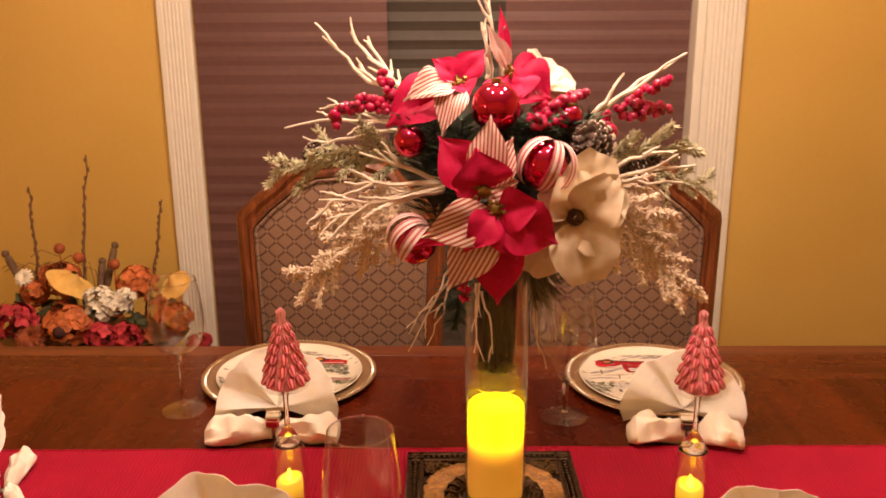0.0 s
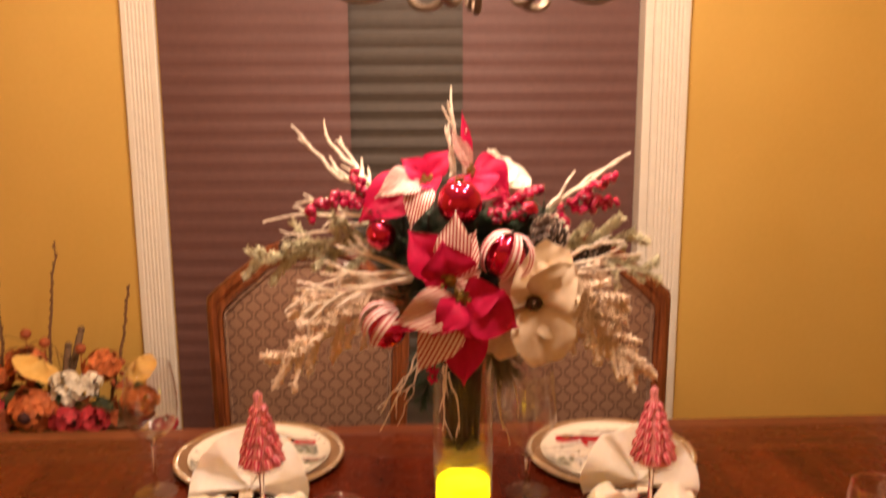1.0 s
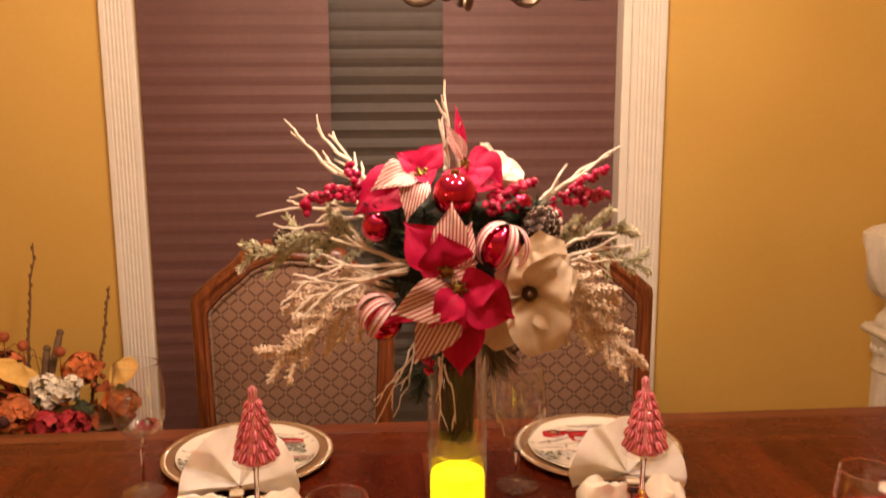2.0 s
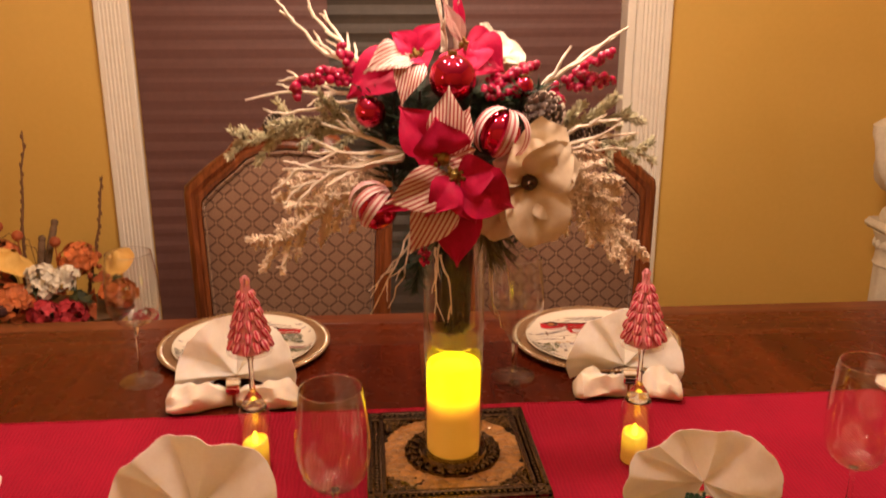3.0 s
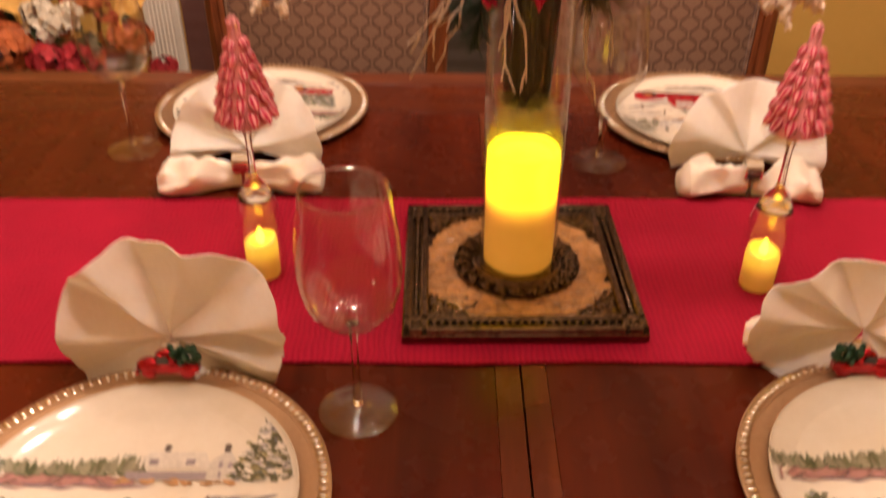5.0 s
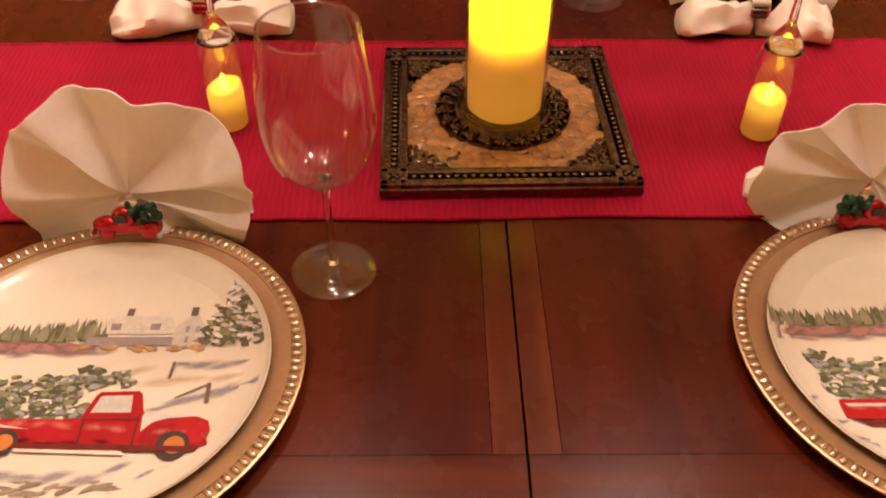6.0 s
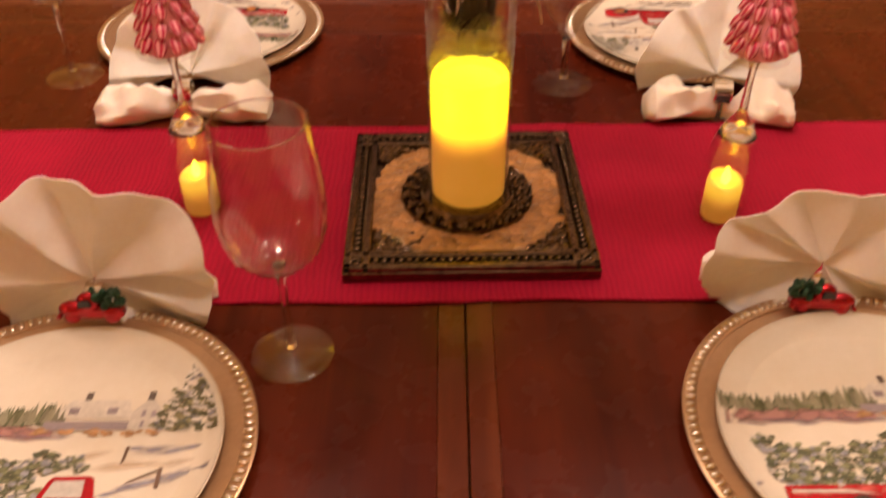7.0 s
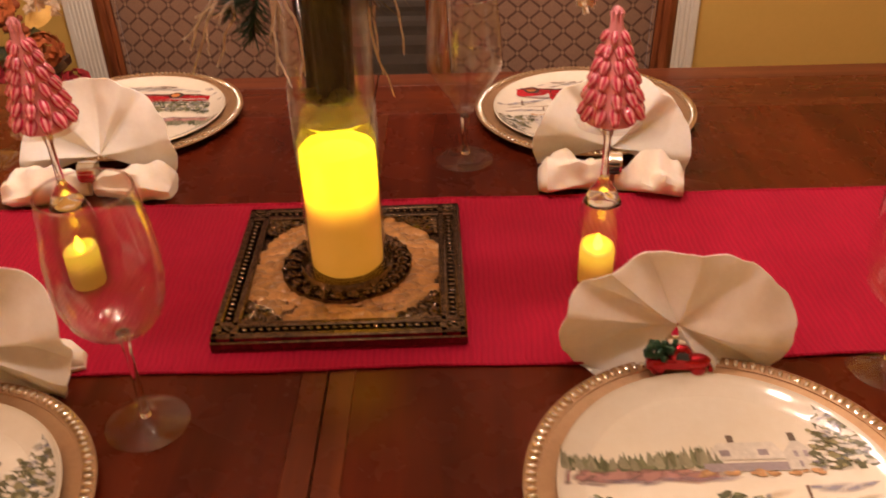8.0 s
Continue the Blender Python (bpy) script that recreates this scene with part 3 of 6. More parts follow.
for sx in (-1, 1):
    for sy in (-1, 1):
        g = Geo()
        c0 = HS - 0.029
        done = 0
        while done < 34:
            x, y = c0 * random.random(), c0 * random.random()
            if math.hypot(x, y) < FIELD + 0.005:
                continue
            done += 1
            a = random.random() * 6.28
            pts = []
            for j in range(8):
                r = 0.0070 * (1 - j / 10)
                pts.append((sx * min(c0, x + r * math.cos(a + j * 0.9)), sy * min(c0, y + r * math.sin(a + j * 0.9)), TH - 0.0045 + 0.0016 * math.sin(j)))
            tube(g, pts, [0.0022] * 7 + [0.0032], 5)
        tagged(part("corner_scroll", g, M_BRONZE, trivet), kind="stuff")
# polished stone chips fill the round field between the corner scrolls and the ring
g = Geo()
for k in range(1500):
    x, y = random.uniform(-0.105, 0.105), random.uniform(-0.105, 0.105)
    r = math.hypot(x, y)
    edge_r = FIELD * (1 + 0.02 * math.sin(9 * math.atan2(y, x)))
    if r < 0.066 or r > edge_r or max(abs(x), abs(y)) > 0.0985:
        continue
    q = random.uniform(0.006, 0.0125)
    m = Matrix.Rotation(random.random() * 6.28, 3, "Z") @ Matrix.Rotation(random.uniform(-0.22, 0.22), 3, "X")
    ball(g, (x, y, TH - 0.0068 + random.uniform(-0.0012, 0.0008)), q, 8, 6, (1, random.uniform(0.6, 0.9), random.uniform(0.26, 0.38)), m)
tagged(part("stone_chip", g, M_STONE, trivet, "tan polished stone chips"), kind="stuff")
g = Geo()
lathe(g, [(0.0465, TH - 0.006), (0.0465, TH + 0.001), (0.0485, TH + 0.004), (0.051, TH + 0.001), (0.053, TH - 0.002), (0.068, TH - 0.002), (0.0705, TH), (0.0715, TH - 0.006)], 48, closed=True)
part("centre_ring", g, M_BRONZE, trivet)
g = Geo()
for k in range(22):
    a = 2 * math.pi * k / 22
    pts = []
    for j in range(9):
        rr = 0.0072 * (1 - j / 11)
        w = a + 0.6 + j * 0.85
        cx, cy = 0.0610 * math.cos(a), 0.0610 * math.sin(a)
        pts.append((cx + rr * math.cos(w), cy + rr * math.sin(w), TH - 0.0005 + 0.0012 * math.sin(j * 1.3)))
    tube(g, pts, [0.0020] * 8 + [0.0034], 6)
    b2 = a + math.pi / 22
    ball(g, (0.0685 * math.cos(b2), 0.0685 * math.sin(b2), TH), 0.0036, 6, 4)
    ball(g, (0.0545 * math.cos(b2), 0.0545 * math.sin(b2), TH), 0.0030, 6, 4, (1.5, 0.7, 0.8), Matrix.Rotation(b2, 3, "Z"))
tagged(part("ring_ornament", g, M_BRONZE, trivet), kind="stuff")
g = Geo()
lathe(g, [(0.0, TH - 0.0055), (0.0468, TH - 0.0055), (0.0468, TH - 0.0035), (0.0, TH - 0.0035)], 40)
part("centre_plate", g, M_BRONZE, trivet)

VZ = RZ + TH - 0.003
vase = thing("cylinder_vase", (0.001, 0, VZ), 0, "tall clear glass cylinder vase standing on the trivet", "vase")
g = Geo()
VH = 0.345
lathe(g, [(0.0, 0.0), (0.0405, 0.0), (0.0425, 0.002), (0.0428, VH), (0.0420, VH + 0.001), (0.0412, VH), (0.0410, 0.006), (0.0, 0.005)], 56)
part("glass_wall", g, M_GLASS, vase)
g = Geo()
lathe(g, [(0.0, 0.176), (0.036, 0.176), (0.0405, 0.180), (0.0407, 0.187), (0.036, 0.189), (0.0, 0.184)], 48)
part("inner_glass_base", g, M_GLASS, vase, "thick clear glass base above the candle")

candle = thing("pillar_candle", (0.001, 0, VZ + 0.0065), 0, "glowing ivory wax pillar candle with a lamp inside", "candle")
g = Geo()
prof = [(0.0, 0.0), (0.0355, 0.0), (0.0385, 0.003), (0.0388, 0.095), (0.0387, 0.132), (0.0382, 0.1365), (0.0365, 0.1388), (0.034, 0.1378), (0.031, 0.131), (0.0, 0.128)]
lathe(g, prof, 56)
g.v = [(x * (1 + 0.012 * noise.noise(Vector((x * 60, y * 60, z * 25)))), y * (1 + 0.012 * noise.noise(Vector((x * 60, y * 60, z * 25)))),
        z + (0.001 * noise.noise(Vector((x * 45, y * 45, 3))) if z > 0.1355 else 0)) for x, y, z in g.v]
part("wax_body", g, M_CANDLE, candle)

# ---------------------------------------------------------------- upturned flutes, tealights, glass trees
def tealight(loc, rz):
    t = thing("tealight_candle", loc, rz, "small lit ivory tealight candle under an upturned flute", "candle", "tealights on the runner")
    g2 = Geo()
    lathe(g2, [(0.0, 0.0), (0.0175, 0.0), (0.0186, 0.002), (0.0186, 0.041), (0.0178, 0.0455), (0.0155, 0.0465), (0.012, 0.042), (0.0, 0.040)], 32)
    g2.v = [(x, y, z + (0.0035 * math.sin(math.atan2(y, x) + 1.0) if z > 0.043 else 0)) for x, y, z in g2.v]
    part("wax_body", g2, M_TEA, t)
    g2 = Geo()
    lathe(g2, [(0.0, 0.039), (0.004, 0.0425), (0.0052, 0.047), (0.0042, 0.052), (0.0015, 0.0595), (0.0, 0.061)], 14)
    part("flame", g2, M_FLAME, t, "yellow plastic flame lit from within")
    return t


def flute(loc):
    f = thing("upturned_flute", loc, 0, "clear champagne flute upside down over a tealight", "glass", "upturned flutes")
    g2 = Geo()
    op = [(0.0225, 0.0), (0.0265, 0.025), (0.0272, 0.045), (0.0262, 0.070), (0.0215, 0.094), (0.0192, 0.100)]
    ip = [(0.0180, 0.0995), (0.0203, 0.0935), (0.0250, 0.069), (0.0261, 0.045), (0.0254, 0.025), (0.0215, 0.0)]
    lathe(g2, ip + op, 36, closed=True)
    part("bowl", g2, M_GLASS, f)
    g2 = Geo()
    lathe(g2, [(0.0, 0.111), (0.006, 0.1085), (0.0125, 0.1035), (0.0178, 0.1004), (0.0192, 0.1002), (0.0135, 0.113), (0.0062, 0.124), (0.004, 0.129), (0.0, 0.1291)], 32)
    part("bowl_base", g2, M_GLASS_SOLID, f, "thick clear bottom of the flute")
    g2 = Geo()
    lathe(g2, [(0.0, 0.1292), (0.0042, 0.1292), (0.0034, 0.15), (0.0036, 0.17), (0.006, 0.181), (0.0, 0.1815)], 18)
    part("stem", g2, M_GLASS_SOLID, f)
    g2 = Geo()
    lathe(g2, [(0.0, 0.1817), (0.006, 0.1817), (0.018, 0.1855), (0.032, 0.1878), (0.0325, 0.1888), (0.0, 0.1892)], 40)
    part("foot", g2, M_GLASS, f)
    return f


def glass_tree(loc, rz, tip):
    t = thing("glass_christmas_tree", loc, rz, "red ribbed glass Christmas tree standing on a flute", "ornament", "red glass trees")
    t.matrix_basis = pose(*loc, tip, -tip * 0.6, rz)
    g2 = Geo()
    lathe(g2, [(0.0, 0.0), (0.0245, 0.0), (0.0255, 0.004), (0.0225, 0.022), (0.0165, 0.048), (0.0105, 0.074), (0.0050, 0.096), (0.0, 0.099)], 24)
    part("core", g2, M_REDGLASS, t)
    tiers = [(0.002, 0.0255, 11), (0.018, 0.0230, 10), (0.034, 0.0195, 9), (0.049, 0.0160, 8), (0.063, 0.0125, 7), (0.076, 0.0090, 5)]
    rnd = random.Random(int(rz) + 4)
    for i, (z, r, k) in enumerate(tiers):
        g2 = Geo()
        s = 0.55 + 0.45 * r / 0.0255
        for j in range(k):
            a = 2 * math.pi * (j + 0.5 * (i % 2) + rnd.uniform(-0.08, 0.08)) / k
            m = Matrix.Rotation(a, 3, "Z") @ Matrix.Rotation(radians(-34), 3, "Y")
            z1 = z + 0.0105 * s + rnd.uniform(-0.0008, 0.0008)
            ball(g2, (r * math.cos(a), r * math.sin(a), z1), 0.0062 * s * rnd.uniform(0.93, 1.07), 14, 8, (0.95, 1.02, 1.40), m, True)
            ball(g2, ((r + 0.0035 * s) * math.cos(a), (r + 0.0035 * s) * math.sin(a), z1 - 0.0046 * s), 0.0047 * s, 12, 7, (1, 1, 1), m, True)
        part("tier", g2, M_REDGLASS, t)
    g2 = Geo()
    for j in range(6):
        a = 2 * math.pi * j / 6
        tube(g2, [(0.0055 * math.cos(a), 0.0055 * math.sin(a), 0.086), (0.0042 * math.cos(a), 0.0042 * math.sin(a), 0.097), (0.0050 * math.cos(a), 0.0050 * math.sin(a), 0.105), (0.003 * math.cos(a), 0.003 * math.sin(a), 0.109)], [0.0026, 0.002, 0.0022, 0.001], 6)
    ball(g2, (0, 0, 0.107), 0.0042, 8, 6)
    part("finial", g2, M_REDGLASS, t)
    return t


for fx, fy, rz, tip in ((-0.288, 0.004, 0, 1.5), (0.269, -0.023, 70, -1.5)):
    tealight((fx, fy, RZ), rz)
    flute((fx + 0.001, fy, RZ - 0.0005))
    glass_tree((fx + 0.003, fy, RZ + 0.1900), rz, tip)

# ---------------------------------------------------------------- wine glasses
def wine_glass(loc, bowl, stem, foot_r, label):
    """bowl: outer profile from the stem upward; stem: profile of the solid stem."""
    w = thing("wine_glass", (loc[0], loc[1], loc[2] + 0.0007), 0, label, "wine glass", "wine glasses on the table")
    th = 0.0011
    inner = [(max(0.0, r - th), z + (0.003 if i == 0 else 0.0006)) for i, (r, z) in enumerate(bowl)]
    inner[-1] = (bowl[-1][0] - th, bowl[-1][1])
    g2 = Geo()
    lathe(g2, [(0.0, bowl[0][1])] + bowl + [(bowl[-1][0] - th / 2, bowl[-1][1] + 0.0006)] + list(reversed(inner)) + [(0.0, inner[0][1])], 44)
    part("bowl", g2, M_GLASS, w)
    g2 = Geo()
    (r0, z0), (r1, z1) = bowl[0], bowl[1]
    lathe(g2, [(0.0, z0 + 0.0002), (r0 * 0.9, z0 + 0.0002), (r1 * 0.55, z0 + (z1 - z0) * 0.5), (r1 * 0.92, z1 + 0.0008), (r1 * 0.5, z1 + 0.0026), (0.0, z1 + 0.0030)], 36)
    part("bowl_base", g2, M_GLASS, w, "thick clear bottom of the bowl")
    rr, rz = bowl[-1]
    g2 = Geo()
    lathe(g2, [(rr - th / 2 + 0.0009 * math.cos(a), rz + 0.0009 + 0.0009 * math.sin(a)) for a in [k * math.pi / 4 for k in range(8)]], 44, closed=True)
    part("rim", g2, M_GLASS_SOLID, w)
    g2 = Geo()
    lathe(g2, [(0.0, stem[0][1])] + stem + [(0.0, stem[-1][1])], 20)
    part("stem", g2, M_GLASS_SOLID, w)
    g2 = Geo()
    lathe(g2, [(0.0, 0.0), (foot_r - 0.001, 0.0), (foot_r, 0.001), (foot_r - 0.001, 0.002), (foot_r * 0.6, 0.0032), (0.010, 0.0065), (0.0055, 0.0098), (0.0, 0.0098)], 44)
    part("foot", g2, M_GLASS, w)
    return w


def scaled(profile, r, z, z0):
    return [(a * r, z0 + b * z) for a, b in profile]


BOWL = [(0.07, 0.0), (0.40, 0.022), (0.66, 0.075), (0.84, 0.155), (0.95, 0.27), (1.0, 0.42), (0.985, 0.58), (0.94, 0.74), (0.88, 0.88), (0.825, 1.0)]
wine_glass((-0.165, -0.219, TZ), scaled(BOWL, 0.0448, 0.133, 0.104), [(0.005, 0.0099), (0.0034, 0.03), (0.0032, 0.08), (0.0045, 0.100), (0.006, 0.1038)], 0.0375, "large clear wine glass beside a front place setting")
wine_glass((0.520, -0.175, TZ), scaled(BOWL, 0.0445, 0.150, 0.070), [(0.005, 0.0099), (0.0036, 0.03), (0.0036, 0.055), (0.0048, 0.067), (0.006, 0.0698)], 0.0375, "large clear wine glass beside the runner's edge")
wine_glass((-0.527, 0.322, TZ), scaled(BOWL, 0.0465, 0.132, 0.108), [(0.005, 0.0099), (0.0032, 0.03), (0.0030, 0.085), (0.0045, 0.104), (0.006, 0.1078)], 0.0385, "clear wine glass with a slender stem, half behind a napkin")
GOB = [(0.10, 0.0), (0.24, 0.05), (0.40, 0.16), (0.72, 0.30), (0.96, 0.42), (1.0, 0.52), (0.94, 0.72), (0.84, 1.0)]
wine_glass((0.141, 0.283, TZ), scaled(GOB, 0.0505, 0.162, 0.065), [(0.0060, 0.0099), (0.0046, 0.02), (0.0042, 0.035), (0.0052, 0.05), (0.0062, 0.062), (0.006, 0.0648)], 0.0385, "clear goblet with a thick tapering stem")

# ---------------------------------------------------------------- chargers and plates
def charger(loc, rz):
    c = thing("charger_plate", loc, rz, "bronze-gold charger plate with a silver beaded rim", "charger", "charger plates")
    g2 = Geo()
    lathe(g2, [(0.0, 0.0), (0.105, 0.0), (0.125, 0.003), (0.150, 0.0105), (0.1625, 0.0125), (0.1635, 0.0135), (0.1625, 0.0148), (0.150, 0.0135), (0.135, 0.0098), (0.118, 0.0048), (0.0, 0.0042)], 88)
    lathe(g2, [(0.1622, 0.013), (0.1642, 0.0135), (0.1642, 0.0152), (0.1625, 0.0158)], 88, closed=True)
    lathe(g2, [(0.1508, 0.0128), (0.1528, 0.0135), (0.1528, 0.0152), (0.1508, 0.0148)], 88, closed=True)
    part("dish", g2, M_CHARGER, c)
    g2 = Geo()
    n2 = 124
    for k in range(n2):
        a = 2 * math.pi * k / n2
        ball(g2, (0.1575 * math.cos(a), 0.1575 * math.sin(a), 0.0152), 0.0032, 7, 5, (1.6, 0.85, 0.85), Matrix.Rotation(a, 3, "Z"))
    part("beaded_rim", g2, M_SILVER, c, "silver beaded rim")
    return c


PR = 0.1375


def plate_z(r):
    t = max(0.0, (r - 0.116) / (PR - 0.116))
    return 0.0055 + 0.0085 * t ** 1.6


INKS = {}


def ink(c):
    if c not in INKS:
        INKS[c] = plain("plate_ink", c, tuple(x * 0.72 for x in c), 160, 0.16, 0, 0.0, coat=0.4, island=0.45)
    return INKS[c]


def dabs(pts, size, lift, seed, squash=0.6, turn=0.0):
    """Small flat brush marks on the plate's face, at points in units of its radius."""
    rnd, g2 = random.Random(seed), Geo()
    for u, v in pts:
        n2 = 6
        s = size * rnd.uniform(0.6, 1.3)
        a0 = turn + rnd.uniform(-0.5, 0.5)
        z = lift + rnd.uniform(0, 0.00018)
        vs = []
        for k in range(n2):
            a = 2 * math.pi * k / n2
            r = s * rnd.uniform(0.65, 1.15)
            du, dv = r * math.cos(a), r * squash * math.sin(a)
            x, y = (u + du * math.cos(a0) - dv * math.sin(a0)) * PR, (v + du * math.sin(a0) + dv * math.cos(a0)) * PR
            q = math.hypot(x, y)
            if q > PR * 0.96:
                x, y = x * PR * 0.96 / q, y * PR * 0.96 / q
            vs.append((x, y, plate_z(math.hypot(x, y)) + z))
        g2.add(vs, [tuple(range(n2))])
    return g2


def soft_dabs(pts, size, lift, seed, squash=0.5, turn=0.0):
    """Brush marks that thin out towards their rims."""
    rnd, g2 = random.Random(seed), Geo()
    for u, v in pts:
        n2, s, a0 = 10, size * rnd.uniform(0.7, 1.4), turn + rnd.uniform(-0.3, 0.3)
        z = lift + rnd.uniform(0, 0.00018)
        vs, uvs = [], []
        for k in range(n2 + 1):
            r = 0.0 if k == n2 else s * rnd.uniform(0.75, 1.15)
            a = 2 * math.pi * k / n2
            du, dv = r * math.cos(a), r * squash * math.sin(a)
            x, y = (u + du * math.cos(a0) - dv * math.sin(a0)) * PR, (v + du * math.sin(a0) + dv * math.cos(a0)) * PR
            q = math.hypot(x, y)
            if q > PR * 0.96:
                x, y = x * PR * 0.96 / q, y * PR * 0.96 / q
            vs.append((x, y, plate_z(math.hypot(x, y)) + z))
            uvs.append((1.0 if k == n2 else 0.001, 0.5))
        g2.add(vs, [(k, (k + 1) % n2, n2) for k in range(n2)], uvs)
    return g2


def flat(polys, lift):
    g2 = Geo()
    for i, poly in enumerate(polys):
        vs = [(u * PR, v * PR, plate_z(math.hypot(u, v) * PR) + lift + 0.000004 * i) for u, v in poly]
        g2.add(vs, [tuple(range(len(vs)))])
    return g2


def disc(u, v, r, n2=14, ry=None):
    return [(u + r * math.cos(2 * math.pi * k / n2), v + (ry or r) * math.sin(2 * math.pi * k / n2)) for k in range(n2)]


def dinner_plate(loc, rz):
    p = thing("dinner_plate", loc, rz, "ivory dinner plate printed with a red truck and snowy farm", "plate", "dinner plates")
    g2 = Geo()
    prof = [(0.0, 0.0005), (0.080, 0.0005), (0.085, 0.002), (0.110, 0.0045), (PR - 0.001, 0.0115), (PR, 0.0128), (PR - 0.001, plate_z(PR) + 0.0001)]
    prof += [(r, plate_z(r)) for r in (0.135, 0.132, 0.129, 0.126, 0.123, 0.120, 0.116, 0.06, 0.0)]
    lathe(g2, prof, 80)
    part("dish", g2, M_PORCELAIN, p)
    rnd = random.Random(11)
    U = rnd.uniform

    def paint(nm, geo, colour):
        tagged(part(nm, geo, ink(colour), p, smooth=False), kind="stuff")

    def wash(nm, geo, colour, opacity):
        if (colour, opacity) not in INKS:
            INKS[colour, opacity] = ink_wash("plate_wash", colour, opacity)
        tagged(part(nm, geo, INKS[colour, opacity], p, smooth=False), kind="stuff")

    # washes of sky, far fields and blue snow shadows
    wash("printed_hill", soft_dabs([(-0.88 + 0.075 * k, 0.165 + U(-0.02, 0.02)) for k in range(11)], 0.15, 0.0004, 2, 0.36), (0.44, 0.24, 0.21), 1.0)
    wash("printed_hill_shadow", soft_dabs([(-0.88 + 0.11 * k, 0.115 + U(-0.015, 0.015)) for k in range(9)], 0.10, 0.0006, 12, 0.2), (0.36, 0.27, 0.33), 0.45)
    wash("printed_snow_glow", soft_dabs([(-0.1 + 0.17 * k, U(-0.10, 0.06)) for k in range(6)], 0.16, 0.0003, 13, 0.25, 0.1), (0.70, 0.52, 0.34), 0.35)
    wash("printed_snow_shadow", soft_dabs([(0.42 + 0.085 * k, -0.26 + 0.026 * k + U(-0.015, 0.015)) for k in range(7)] + [(0.5 + 0.11 * k, 0.03 + U(-0.02, 0.02)) for k in range(4)] + [(-0.75 + 0.15 * k, U(-0.72, -0.62)) for k in range(10)] + [(U(-0.9, -0.6), -0.5 + 0.05 * k) for k in range(4)], 0.10, 0.0005, 3, 0.28, 0.25), (0.36, 0.34, 0.42), 0.55)
    # woods: small pointed firs in three greens, higher towards the house
    for seed, colour in ((4, (0.11, 0.13, 0.07)), (14, (0.19, 0.20, 0.115)), (24, (0.29, 0.28, 0.19))):
        firs = []
        for k in range(40):
            u = U(-0.95, 0.0)
            rise = 0.5 + 0.5 * math.sin(3.2 * (u + 0.62)) ** 2
            v0 = 0.215 + 0.02 * U(-1, 1)
            h, w = (0.06 + 0.10 * rise) * U(0.6, 1.1), U(0.016, 0.030)
            firs.append([(u - w, v0), (u + w, v0), (u + w * 0.5, v0 + h * 0.55), (u, v0 + h), (u - w * 0.6, v0 + h * 0.5)])
        paint("printed_treeline", flat(firs, 0.0007 + 0.0001 * (seed // 10)), colour)
    wash("printed_far_wood", soft_dabs([(0.72 + 0.03 * k, 0.24 + 0.05 * (k % 4)) for k in range(8)], 0.07, 0.0006, 15, 1.1), (0.22, 0.26, 0.26), 0.6)
    paint("printed_house", flat([[(-0.10, 0.26), (0.42, 0.26), (0.36, 0.40), (0.02, 0.40)], [(0.40, 0.17), (0.58, 0.17), (0.58, 0.31), (0.50, 0.43), (0.40, 0.31)]], 0.0009), (0.74, 0.69, 0.60))
    paint("printed_porch", flat([[(-0.10, 0.17), (0.40, 0.17), (0.40, 0.235), (-0.10, 0.235)], [(0.02, 0.29), (0.08, 0.29), (0.08, 0.34), (0.02, 0.34)], [(0.25, 0.29), (0.31, 0.29), (0.31, 0.34), (0.25, 0.34)], [(0.46, 0.27), (0.485, 0.27), (0.485, 0.32), (0.46, 0.32)], [(0.52, 0.27), (0.545, 0.27), (0.545, 0.32), (0.52, 0.32)], [(0.47, 0.19), (0.49, 0.19), (0.49, 0.24), (0.47, 0.24)]], 0.0011), (0.36, 0.31, 0.33))
    paint("printed_chimney", flat([[(0.09, 0.40), (0.13, 0.40), (0.13, 0.46), (0.09, 0.46)], [(0.47, 0.40), (0.51, 0.40), (0.51, 0.47), (0.47, 0.47)]], 0.0012), (0.16, 0.13, 0.11))
    paint("printed_shrub", dabs([(U(-0.15, 0.62), 0.155 + U(-0.02, 0.015)) for _ in range(26)], 0.030, 0.0012, 5, 0.5), (0.56, 0.33, 0.16))
    fir = []
    for k in range(190):
        t = U(0, 1)
        w = 0.03 + 0.20 * t
        fir.append((0.76 + U(-w, w), 0.70 - 0.52 * t))
    paint("printed_fir", dabs(fir, 0.034, 0.0010, 6, 0.6), (0.14, 0.14, 0.08))
    paint("printed_fir_light", dabs([(u + U(-0.03, 0.03), v + U(-0.03, 0.03)) for u, v in fir[::3]], 0.024, 0.0012, 16, 0.7), (0.33, 0.30, 0.16))
    paint("printed_fir_snow", dabs([(u + U(-0.03, 0.03), v + 0.015) for u, v in fir[::3]], 0.032, 0.0014, 7, 0.45, -0.3), (0.76, 0.71, 0.62))
    wash("printed_fir_shadow", soft_dabs([(u, v - 0.02) for u, v in fir[::14]], 0.034, 0.0016, 17, 0.5), (0.36, 0.36, 0.44), 0.5)
    paint("printed_fence", flat([[(0.66, -0.10), (0.685, -0.10), (0.69, -0.24), (0.665, -0.24)], [(0.66, -0.11), (0.50, -0.20), (0.50, -0.21), (0.66, -0.125)], [(0.44, 0.05), (0.46, 0.05), (0.45, -0.07), (0.435, -0.07)]], 0.0009), (0.20, 0.13, 0.09))
